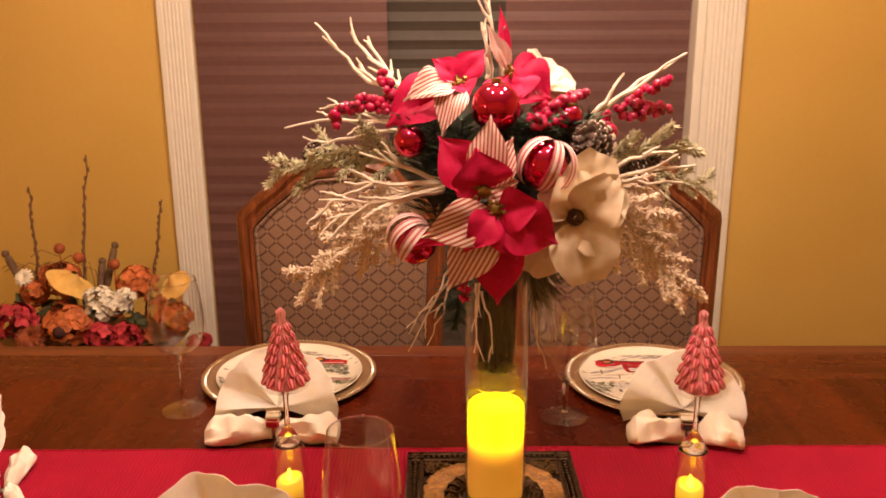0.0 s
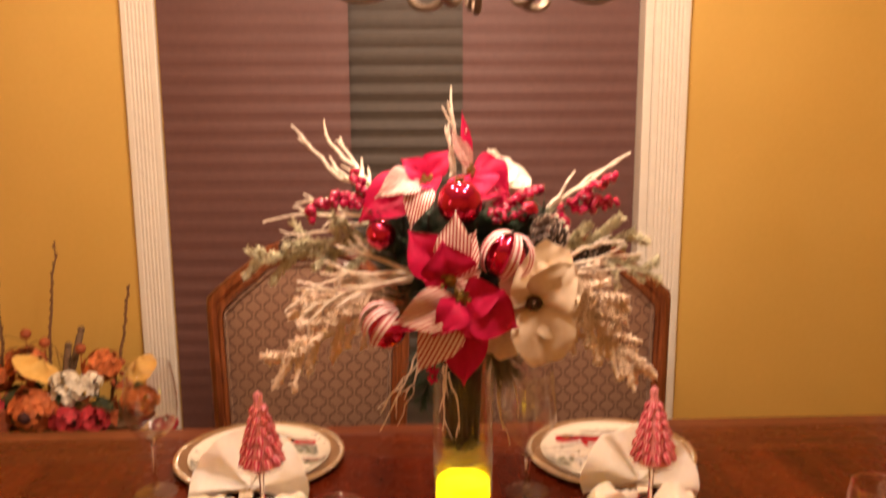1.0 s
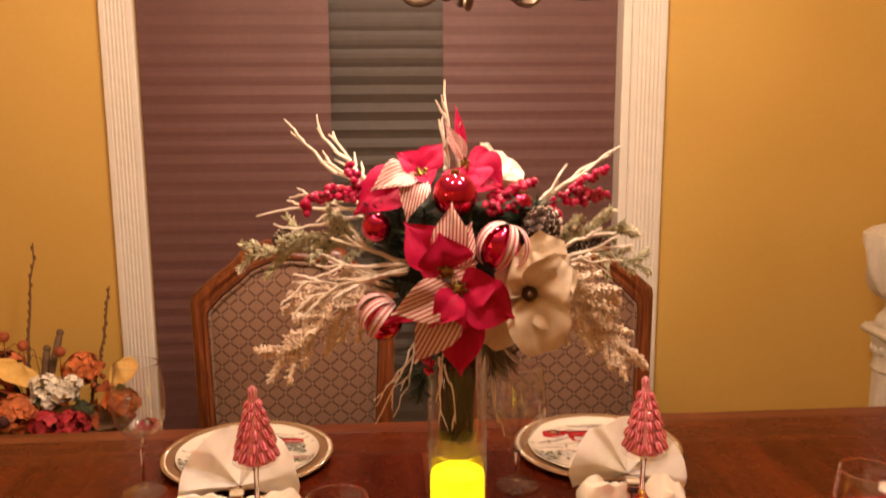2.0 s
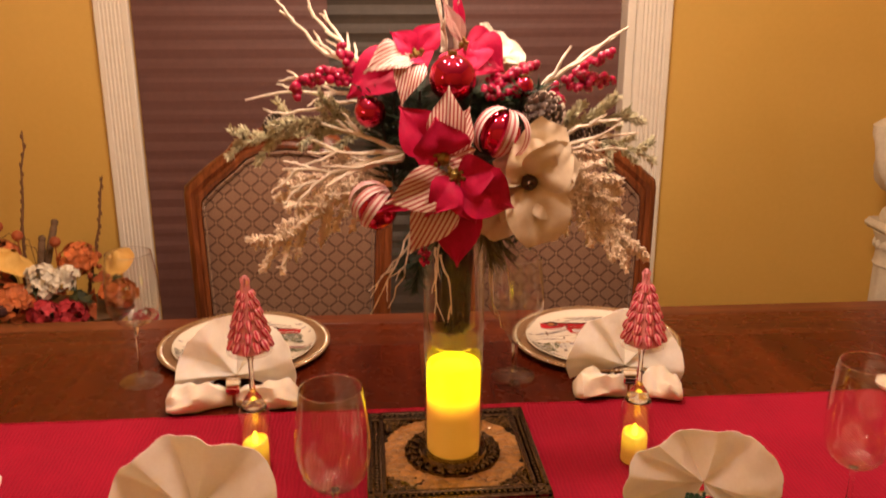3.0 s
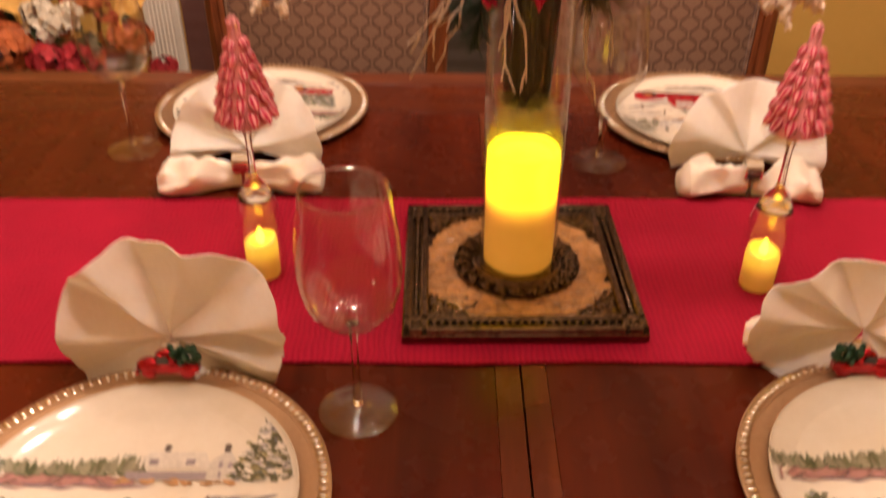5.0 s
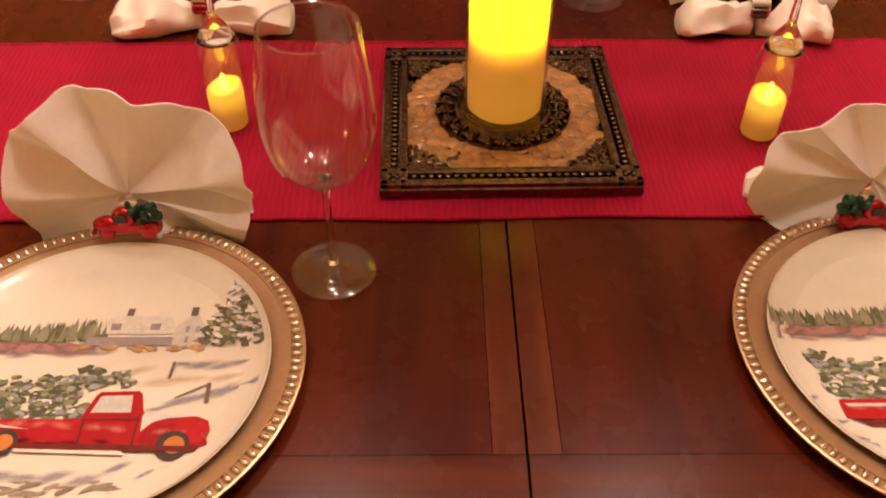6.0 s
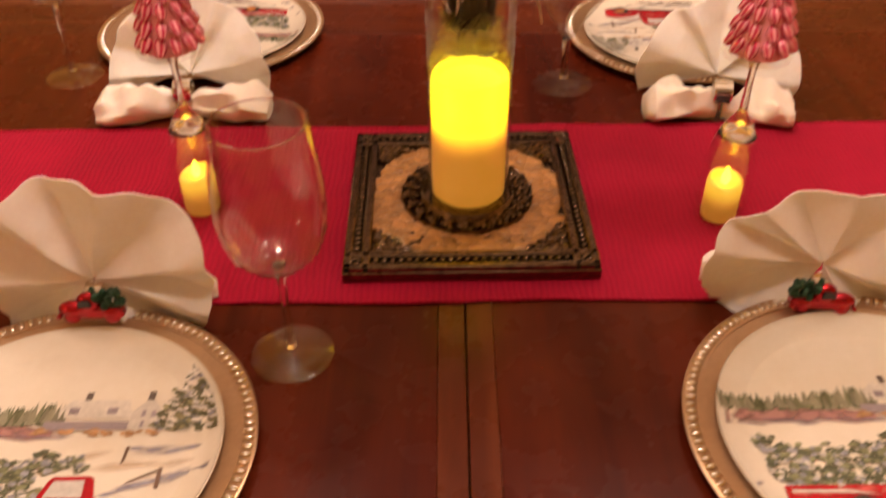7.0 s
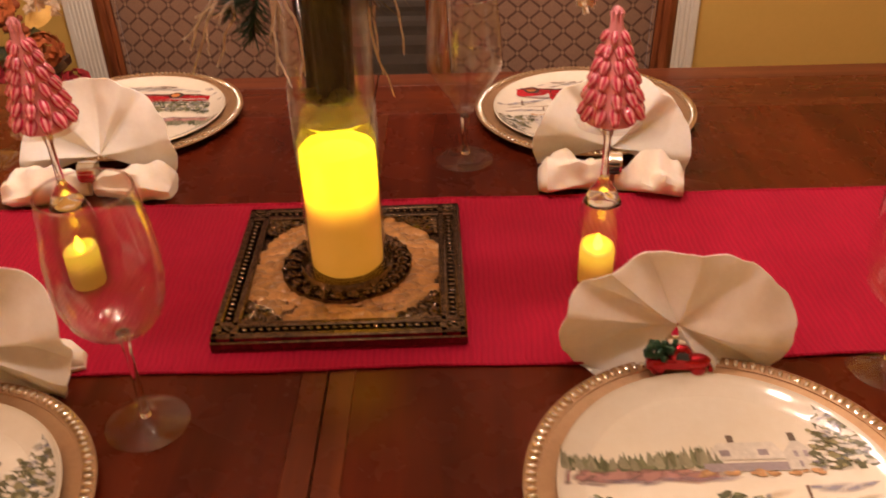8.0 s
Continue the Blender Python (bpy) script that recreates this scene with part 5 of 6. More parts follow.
def ornament(centre, r, ribbons, seed):
    c = loc(centre)
    g2 = Geo()
    ball(g2, c, r, 32, 20)
    root = part("ball_ornament", g2, M_BALL, bq, "mirror-bright red Christmas ball")
    g2 = Geo()
    lathe(g2, [(0.0, r * 0.96), (0.006, r * 0.96), (0.006, r * 1.12), (0.0, r * 1.14)], 12, tuple(c))
    part("cap", g2, M_GOLD, root)
    for a0, tilt, k in ribbons:
        g3 = Geo()
        n2, wd = 20, 0.0070
        vs, fs, uv = [], [], []
        m = Matrix.Rotation(radians(tilt), 3, "Y") @ Matrix.Rotation(radians(a0), 3, "Z")
        for i in range(n2 + 1):
            t = i / n2
            a = radians(ease(82, -62, t))
            rr = r * (1.10 + k * math.sin(math.pi * t))
            for j in range(3):
                w = (j - 1) * wd * (0.35 + 0.65 * math.sin(math.pi * min(1, t * 0.85 + 0.08)))
                vs.append(c + m @ Vector((w, -rr * math.cos(a), rr * math.sin(a))))
                uv.append((t + 0.001, (j - 1) * 0.5 + 0.001))
        for i in range(n2):
            for j in range(2):
                a = i * 3 + j
                fs.append((a, a + 1, a + 4, a + 3))
        g3.add(vs, fs, uv)
        part("ribbon_loop", g3, M_RIBBON, root, "red and white striped ribbon")
    return root


ornament((-0.008, -0.062, 1.335), 0.0295, [], 1)
ornament((0.047, -0.086, 1.270), 0.0290, [(-55, 24, 0.22), (8, 22, 0.36), (46, 18, 0.38)], 2)
ornament((-0.110, -0.045, 1.292), 0.0200, [], 3)
ornament((-0.104, -0.078, 1.174), 0.0255, [(-80, 42, 0.48), (-48, 40, 0.46), (-18, 34, 0.36)], 4)
ornament((0.085, -0.036, 1.320), 0.0140, [], 5)


def spray(name, mat, label, paths, per, rad, spread, seed, size=(0.8, 1.15)):
    """Berries crowded along bent stems."""
    rnd, g2 = random.Random(seed), Geo()
    st = Geo()
    for pts in paths:
        P = [loc(p) for p in pts]
        tube(st, P, 0.0013, 5)
        for k in range(per):
            t = rnd.random() * (len(P) - 1)
            i = min(int(t), len(P) - 2)
            p = P[i].lerp(P[i + 1], t - i)
            o = Vector((rnd.gauss(0, 1), rnd.gauss(0, 1), rnd.gauss(0, 1)))
            o = o.normalized() * spread * rnd.uniform(0.5, 1.0)
            ball(g2, p + o, rad * rnd.uniform(*size), 9, 7)
    root = part(name, g2, mat, bq, label)
    part("spray_stem", st, M_CONE, root)
    return root


spray("berry_spray", M_BERRY, "glossy red berry spray", [[(-0.125, 0.0, 1.322), (-0.165, -0.005, 1.336), (-0.200, 0.0, 1.322), (-0.202, 0.0, 1.305)]], 50, 0.0058, 0.009, 31)
spray("berry_spray", M_BERRY, "glossy red berry spray", [[(-0.120, 0.0, 1.315), (-0.135, 0.0, 1.345), (-0.145, 0.0, 1.370)], [(-0.115, -0.01, 1.325), (-0.120, -0.015, 1.300)]], 26, 0.0056, 0.008, 32)
spray("berry_spray", M_BERRY, "glossy red berry spray", [[(0.035, -0.03, 1.320), (0.070, -0.03, 1.335), (0.105, -0.02, 1.340)], [(0.04, -0.045, 1.315), (0.085, -0.035, 1.320)]], 46, 0.0055, 0.010, 33)
spray("berry_spray", M_BERRY, "glossy red berry spray", [[(0.130, 0.02, 1.303), (0.165, 0.02, 1.325), (0.195, 0.03, 1.345), (0.216, 0.04, 1.356)], [(0.165, 0.02, 1.312), (0.195, 0.03, 1.320), (0.222, 0.04, 1.320)], [(0.13, 0.01, 1.300), (0.150, 0.015, 1.292)]], 38, 0.0057, 0.0085, 34)
spray("berry_spray", M_BERRY, "small dark red berry spray", [[(-0.046, -0.075, 1.15), (-0.045, -0.078, 1.115), (-0.047, -0.075, 1.095)]], 46, 0.0030, 0.008, 35)


def twig(paths, seed, r0=0.0024, forks=3, flen=0.4):
    """Crooked frosted twigs: each path forks on its way."""
    rnd, g2 = random.Random(seed), Geo()

    def grow(a, b2, r, depth):
        n2 = 7
        L = (b2 - a).length
        side = Vector((rnd.uniform(-1, 1), rnd.uniform(-1, 1), rnd.uniform(-1, 1)))
        pts = []
        for i in range(n2 + 1):
            t = i / n2
            p = a.lerp(b2, t) + side * L * 0.07 * math.sin(math.pi * t)
            if 0 < i < n2:
                p += Vector((rnd.gauss(0, 1), rnd.gauss(0, 1), rnd.gauss(0, 1))) * L * 0.016
            pts.append(p)
        tube(g2, pts, [r * (1 - 0.62 * i / n2) for i in range(n2 + 1)], 6)
        if depth > 0:
            for k in range(forks):
                i = rnd.randint(2, n2 - 1)
                d = (b2 - a).normalized()
                o = Vector((rnd.uniform(-1, 1), rnd.uniform(-0.5, 0.5), rnd.uniform(-1, 1)))
                o = (o - d * o.dot(d)).normalized()
                e = pts[i] + (d + o * rnd.uniform(0.35, 0.7)).normalized() * L * flen * rnd.uniform(0.6, 1.0)
                grow(pts[i], e, r * 0.72, depth - 1)

    for a, b2, *dep in paths:
        grow(loc(a), loc(b2), r0, dep[0] if dep else 1)
    return part("frosted_twig", g2, M_TWIG, bq, "cream frosted twig")


twig([((-0.110, 0.05, 1.330), (-0.228, 0.10, 1.410)), ((-0.115, 0.05, 1.335), (-0.190, 0.10, 1.416)), ((-0.105, 0.05, 1.330), (-0.168, 0.10, 1.410)), ((-0.11, 0.04, 1.33), (-0.180, 0.05, 1.372), 0)], 41, 0.0040, 3, 0.32)
twig([((-0.010, 0.02, 1.36), (-0.013, 0.02, 1.482)), ((-0.014, 0.01, 1.36), (-0.022, 0.01, 1.43)), ((0.004, 0.01, 1.36), (0.002, 0.0, 1.425))], 42, 0.0036, 2, 0.3)
twig([((0.112, 0.0, 1.310), (0.230, 0.0, 1.392), 0), ((0.118, 0.0, 1.312), (0.222, 0.01, 1.385), 0), ((0.112, 0.0, 1.31), (0.154, 0.0, 1.368), 0)], 43, 0.0038, 1, 0.3)
twig([((-0.10, 0.03, 1.300), (-0.276, 0.05, 1.296)), ((-0.12, 0.03, 1.31), (-0.215, 0.05, 1.325)), ((-0.11, 0.02, 1.295), (-0.235, 0.04, 1.270))], 44, 0.0034, 3, 0.3)
twig([((-0.068, -0.04, 1.238), (-0.222, -0.05, 1.222)), ((-0.068, -0.045, 1.236), (-0.212, -0.06, 1.200)), ((-0.068, -0.04, 1.240), (-0.19, -0.055, 1.245)), ((-0.068, -0.04, 1.243), (-0.171, -0.05, 1.280)), ((-0.07, -0.045, 1.232), (-0.165, -0.06, 1.205))], 45, 0.0040, 3, 0.34)
twig([((0.120, -0.035, 1.243), (0.243, -0.03, 1.258)), ((0.12, -0.04, 1.246), (0.215, -0.04, 1.278)), ((0.12, -0.04, 1.240), (0.225, -0.04, 1.238))], 46, 0.0037, 2, 0.3)
twig([((-0.024, -0.072, 1.13), (-0.033, -0.085, 1.034)), ((-0.024, -0.07, 1.11), (-0.010, -0.08, 1.030)), ((-0.03, -0.07, 1.12), (-0.036, -0.08, 1.06), 0)], 47, 0.0018, 2, 0.35)
twig([((-0.060, -0.045, 1.135), (-0.116, -0.05, 1.022)), ((-0.062, -0.05, 1.13), (-0.092, -0.05, 1.03)), ((-0.06, -0.045, 1.12), (-0.118, -0.05, 1.055))], 48, 0.0019, 2, 0.3)
twig([((0.048, -0.03, 1.13), (0.064, -0.035, 0.990), 0), ((0.052, -0.03, 1.12), (0.055, -0.03, 1.010), 0), ((0.050, -0.035, 1.12), (0.075, -0.035, 1.03), 0)], 49, 0.0017, 2, 0.3)


def needles(g2, pts, length, density, seed, thick=0.0007, spread=1.0, fwd=0.6):
    """Fine needles standing out round a bent stem."""
    rnd = random.Random(seed)
    P = [loc(p) for p in pts]
    for i in range(len(P) - 1):
        d = (P[i + 1] - P[i])
        m = max(1, int(density * d.length))
        dn = d.normalized()
        for k in range(m):
            p = P[i] + d * rnd.random()
            o = Vector((rnd.gauss(0, 1), rnd.gauss(0, 1), rnd.gauss(0, 1))).normalized()
            o = (o - dn * o.dot(dn)).normalized()
            e = p + (o * spread + dn * fwd).normalized() * length * rnd.uniform(0.6, 1.1)
            s = dn.cross(o).normalized() * thick
            mid = p.lerp(e, 0.55) + Vector((0, 0, -0.04 * length))
            g2.add([p - s, p + s, mid + s, e, mid - s, p + o * thick, mid + o * thick * 1.2], [(0, 1, 2, 3, 4), (1, 5, 6, 2), (5, 0, 4, 6), (2, 6, 3), (6, 4, 3)])


def sprig(name, mat, label, paths, length, density, seed, thick=0.0007, spread=1.0, fwd=0.6, stem=0.0016):
    g2, st = Geo(), Geo()
    for k, pts in enumerate(paths):
        needles(g2, pts, length, density, seed + k, thick, spread, fwd)
        tube(st, [loc(p) for p in pts], stem, 5)
    root = part(name, g2, mat, bq, label, False)
    part("sprig_stem", st, M_CONE, root)
    return root


def coral(paths, label, seed, n2, rad):
    """Flocked fern: short blunt fingers crowd every side stem."""
    rnd2, g2 = random.Random(seed), Geo()
    for pts in paths:
        P = [loc(p) for p in pts]
        tube(g2, P, [rad * 1.9, rad * 1.9, rad * 1.2], 6)
        for k in range(n2):
            t = rnd2.random() ** 0.8 * (len(P) - 1)
            i = min(int(t), len(P) - 2)
            p = P[i].lerp(P[i + 1], t - i)
            d = (P[i + 1] - P[i]).normalized()
            o = Vector((rnd2.gauss(0, 1), rnd2.gauss(0, 1), rnd2.gauss(0, 1))).normalized()
            e = p + (d * 0.7 + o).normalized() * rnd2.uniform(0.005, 0.010)
            tube(g2, [p, p.lerp(e, 0.6), e], [rad * 0.9, rad * 0.95, rad * 0.55], 5)
    return part("fern_sprig", g2, M_CREAM, bq, label)


def branchlets(a, b2, n2, L, seed, droop=0.0):
    """A main stem from a to b2 with short side stems."""
    rnd = random.Random(seed)
    A, B = Vector(a), Vector(b2)
    out = [[tuple(A), tuple(A.lerp(B, 0.5) + Vector((0, 0, 0.006))), tuple(B)]]
    d = (B - A).normalized()
    for k in range(n2):
        t = min(0.97, max(0.04, (k + 1) / (n2 + 0.6) + rnd.uniform(-0.05, 0.05)))
        p = A.lerp(B, t) + Vector((0, 0, 0.006 * math.sin(math.pi * t)))
        s = rnd.choice((-1, 1)) * rnd.uniform(0.3, 1.2)
        o = Vector((d.z, rnd.uniform(-0.5, 0.5), -d.x)) * s + Vector((rnd.uniform(-0.3, 0.3), rnd.uniform(-0.7, 0.5), rnd.uniform(-0.3, 0.3)))
        e = p + (d * 0.8 + o * 0.8).normalized() * L * (1.15 - 0.6 * t) * rnd.uniform(0.5, 1.25)
        out.append([tuple(p), tuple(p.lerp(e, 0.5) + Vector((0, 0, -droop * L * 0.2))), tuple(e + Vector((0, 0, -droop * L)))])
    return out


sprig("cedar_sprig", M_FROST, "frosted sage cedar sprig", branchlets((-0.11, 0.03, 1.258), (-0.288, 0.03, 1.242), 12, 0.055, 51), 0.011, 2300, 61, 0.0017, 1.0, 0.9)
sprig("cedar_sprig", M_FROST, "frosted sage cedar sprig", branchlets((-0.10, 0.02, 1.27), (-0.240, 0.02, 1.268), 9, 0.045, 52), 0.010, 2000, 71, 0.0016, 1.0, 0.9)
sprig("cedar_sprig", M_FROST, "frosted sage cedar sprig", branchlets((0.13, 0.04, 1.250), (0.258, 0.04, 1.268), 10, 0.048, 53), 0.011, 2300, 81, 0.0017, 1.0, 0.9)
sprig("cedar_sprig", M_FROST, "frosted sage cedar sprig", branchlets((0.16, 0.05, 1.250), (0.292, 0.05, 1.205), 9, 0.045, 54), 0.010, 1700, 91, 0.0016, 1.0, 0.9)
coral(branchlets((-0.090, 0.0, 1.205), (-0.250, 0.0, 1.098), 30, 0.062, 55, 0.1), "cream flocked fern sprig", 101, 58, 0.0019)
coral(branchlets((-0.085, 0.01, 1.225), (-0.225, 0.02, 1.165), 24, 0.055, 56, 0.1), "cream flocked fern sprig", 121, 58, 0.0019)
coral(branchlets((0.120, 0.01, 1.215), (0.250, 0.0, 1.082), 30, 0.060, 57, 0.1), "cream flocked fern sprig", 141, 58, 0.0019)
coral(branchlets((0.125, 0.01, 1.225), (0.225, 0.01, 1.165), 20, 0.052, 58, 0.1), "cream flocked fern sprig", 161, 58, 0.0019)
sprig("pine_sprig", M_NEEDLE, "dark green pine sprig", [[(-0.04, -0.03, 1.16), (-0.060, -0.035, 1.11), (-0.075, -0.04, 1.075)], [(-0.03, -0.03, 1.15), (-0.05, -0.05, 1.09), (-0.055, -0.05, 1.06)]], 0.028, 2600, 171)
sprig("pine_sprig", M_DRYNEEDLE, "olive long-needled pine sprig", [[(0.03, -0.05, 1.17), (0.035, -0.055, 1.13), (0.045, -0.055, 1.10)], [(0.05, -0.045, 1.16), (0.058, -0.045, 1.11)]], 0.045, 2400, 173, 0.0006, 0.7, 0.9)
sprig("pine_sprig", M_NEEDLE, "dark green pine sprig", [[(0.075, -0.03, 1.150), (0.088, -0.04, 1.128), (0.094, -0.05, 1.118)]], 0.026, 2400, 175, 0.0008, 1.0, 0.3)
core = [[(0.0, 0.0, 1.14), (0.0 + 0.085 * math.cos(a), 0.05 * math.sin(a), 1.21 + 0.02 * math.sin(3 * a)), (0.11 * math.cos(a), 0.065 * math.sin(a) - 0.01, 1.29 + 0.03 * math.sin(2 * a + 1))] for a in [k * 0.698 for k in range(9)]]
sprig("pine_sprig", M_NEEDLE, "dense dark pine filling the bouquet", core, 0.042, 1500, 177, 0.0010)

# dark pine and leaves filling the heart of the bouquet
heart = [[(-0.075 + 0.03 * k, -0.015, 1.255 + 0.01 * (k % 2)), (-0.080 + 0.032 * k, -0.035, 1.290), (-0.080 + 0.033 * k, -0.045, 1.318)] for k in range(6)]
sprig("pine_sprig", M_NEEDLE, "dense dark pine between the blooms", heart, 0.030, 3000, 211, 0.0011)
M_DARKLEAF = plain("dark_holly_leaf", (0.014, 0.028, 0.014), (0.006, 0.012, 0.007), 90, 0.45)
rnd = random.Random(77)
for k in range(40):
    a, e = rnd.uniform(0, 6.28), rnd.uniform(-0.3, 1.2)
    c = Vector((0.0, -0.005, 1.235))
    d = Vector((math.cos(a) * math.cos(e), 0.6 * math.sin(a) * math.cos(e), math.sin(e)))
    g2 = Geo()
    petal(g2, loc(c + d * 0.025), loc(c + d * rnd.uniform(0.075, 0.105)), 0.042, (d.z * 0.3, -1, 0.5), 0.1, 0.1, 0.85, 0.04, k, 8, 6)
    part("leaf", g2, M_DARKLEAF, bq)


def pine_cone(centre, r, L, tilt, seed):
    rnd2 = random.Random(seed)
    c = loc(centre)
    m = Euler([radians(t) for t in tilt]).to_matrix()
    g2, tips = Geo(), Geo()
    ball(g2, c, r * 0.7, 12, 8, (1, 1, L / r), m)
    for k in range(70):
        h = -0.92 + 1.84 * k / 69
        a = k * 2.39996
        rr = r * math.sqrt(max(0.05, 1 - h * h)) * (0.95 if h < 0.3 else 0.85)
        out = Vector((math.cos(a), math.sin(a), 0.45))
        p = Vector((rr * 0.55 * math.cos(a), rr * 0.55 * math.sin(a), h * L))
        q = Vector((rr * math.cos(a), rr * math.sin(a), h * L + 0.003))
        mm = m @ Matrix.Rotation(a, 3, "Z") @ Matrix.Rotation(radians(-28), 3, "Y")
        ball(g2, c + m @ p.lerp(q, 0.5), 0.0058, 7, 5, (1.2, 0.85, 0.34), mm)
        ball(tips, c + m @ q, 0.0037, 6, 4, (0.5, 1.35, 0.40), mm)
    root = part("pine_cone", g2, M_CONE, bq, "dark pine cone with frosted scale tips")
    tagged(part("scale_tip", tips, M_CONETIP, root, "frosted cream scale tip"), kind="stuff")


pine_cone((0.112, -0.045, 1.288), 0.0275, 0.033, (62, 0, -28), 5)
pine_cone((-0.235, 0.055, 1.262), 0.018, 0.024, (70, 0, 60), 6)
pine_cone((0.190, 0.05, 1.242), 0.016, 0.030, (0, 78, 0), 7)

# stem bundle seen through the glass
g2 = Geo()
rnd = random.Random(9)
for k in range(26):
    a, r = rnd.uniform(0, 6.28), 0.023 * math.sqrt(rnd.random())
    x, y = r * math.cos(a), r * math.sin(a)
    tube(g2, [(x * 0.85, y * 0.85, 0.006 + rnd.uniform(0, 0.02)), (x, y, 0.10), (x * 1.05, y * 1.05, 0.20)], 0.0045, 6)
part("stem_bundle", g2, M_STEMWRAP, bq, "dark green bundled stems")
g2 = Geo()
needles(g2, [(0.0, 0.0, BZ + 0.02), (0.004, -0.004, BZ + 0.10), (0.0, 0.0, BZ + 0.18)], 0.034, 7000, 181, 0.0007, 0.9, -0.9)
part("stem_needle", g2, M_STEMWRAP, bq, "dark pine needles inside the vase", False)
g2 = Geo()
for k in range(7):
    a = 0.9 * k
    needles(g2, [(0.012 * math.cos(a), 0.012 * math.sin(a), BZ + 0.020), (0.016 * math.cos(a), 0.016 * math.sin(a), BZ + 0.010)], 0.020, 7000, 190 + k, 0.0009, 1.0, 0.35)
part("stem_needle", g2, M_STEMTIP, bq, "olive cut needle ends with the candle's yellow glow painted in", False)

# ---------------------------------------------------------------- autumn arrangement on a console by the wall
M_CONSOLE = wood("console_walnut", (0.06, 0.02, 0.008), (0.15, 0.055, 0.02), "x", 0.35)
M_BASKET = plain("woven_basket", (0.22, 0.12, 0.05), (0.11, 0.055, 0.022), 60, 0.8, 0, 0.6, 0.002)
M_ORANGE = plain("burnt_orange_petal", (0.68, 0.20, 0.055), (0.48, 0.115, 0.03), 45, 0.7, island=0.5, bstr=0.1)
M_RUST = plain("rust_petal", (0.42, 0.10, 0.025), (0.24, 0.05, 0.015), 45, 0.7, island=0.5, bstr=0.1)
M_WHITEF = plain("white_hydrangea_petal", (0.86, 0.80, 0.66), (0.76, 0.69, 0.54), 45, 0.7, island=0.15, bstr=0.1)
M_REDF = plain("raspberry_hydrangea_petal", (0.58, 0.045, 0.060), (0.40, 0.022, 0.035), 45, 0.7, island=0.5, bstr=0.1)
M_YELLOWF = plain("golden_petal", (0.80, 0.52, 0.15), (0.68, 0.41, 0.09), 45, 0.7, island=0.3, bstr=0.1)
M_DARKHEART = plain("dark_bloom_heart", (0.07, 0.015, 0.012), (0.03, 0.008, 0.008), 120, 0.8)
M_LEAFA = plain("dull_green_leaf", (0.075, 0.085, 0.03), (0.035, 0.045, 0.016), 45, 0.65, island=0.4)
M_STICK = plain("brown_willow_stick", (0.19, 0.085, 0.030), (0.09, 0.040, 0.015), 90, 0.7)
M_CATTAIL = plain("cattail_brown", (0.20, 0.12, 0.06), (0.09, 0.05, 0.026), 90, 0.85)

CT = 0.545
con = thing("console_table", (-0.98, 1.20, 0), ROOM_TURN, "dark walnut console table against the wall", "console")
part("console_top", box(Geo(), (-0.36, -0.17, CT - 0.03), (0.14, 0.19, CT), 0.005), M_CONSOLE, con)
part("console_apron", box(Geo(), (-0.33, -0.14, CT - 0.12), (0.11, 0.165, CT - 0.031), 0.003), M_CONSOLE, con)
for x in (-0.32, 0.10):
    for y in (-0.13, 0.155):
        part("leg", tube(Geo(), [(x, y, CT - 0.10), (x, y, 0.0)], [0.022, 0.014], 10), M_CONSOLE, con)

fa = thing("autumn_flower_arrangement", (-0.97, 1.16, CT), 0, "low basket of orange, white and red autumn flowers with willow sticks", "flower arrangement")
FO = Vector((-0.97, 1.16, CT))


def floc(p):
    return Vector(p) - FO


g2 = Geo()
lathe(g2, [(0.0, 0.0), (0.10, 0.0), (0.125, 0.04), (0.12, 0.045), (0.0, 0.04)], 28)
g2.v = [(x * 1.7, y * 0.9, z) for x, y, z in g2.v]
part("basket", g2, M_BASKET, fa, "low oval woven basket")


def mum(centre, r, mat, layers, seed, label, heart=None, face=(0.1, -0.8, 0.5), pw=0.40):
    """A many-petalled bloom: rings of narrow petals opening from the middle."""
    rnd2 = random.Random(seed)
    c, f = floc(centre), Vector(face).normalized()
    a1 = f.cross(Vector((0, 0, 1))).normalized()
    a2 = f.cross(a1)
    g3 = Geo()
    for k in range(layers):
        t = (k + 1) / layers
        n2 = 8 + 3 * k
        for j in range(n2):
            a = 6.283 * (j + 0.5 * (k % 2)) / n2 + rnd2.uniform(-0.1, 0.1)
            d = a1 * math.cos(a) + a2 * math.sin(a)
            el = (1 - t) * 1.2 - 0.1
            tip = c + (d * math.cos(el) + f * math.sin(el)) * r * (0.45 + 0.55 * t) * rnd2.uniform(0.9, 1.1)
            petal(g3, c + d * r * 0.08, tip, r * pw, f + d * 0.15 * (1 - t), 0.15, 0.3, 0.7, 0.03, j, 4, 3, 0.3)
    root = part("bloom", g3, mat, fa, label)
    if heart:
        h = Geo()
        ball(h, c + f * r * 0.25, r * 0.3, 10, 7)
        part("bloom_heart", h, heart, root)


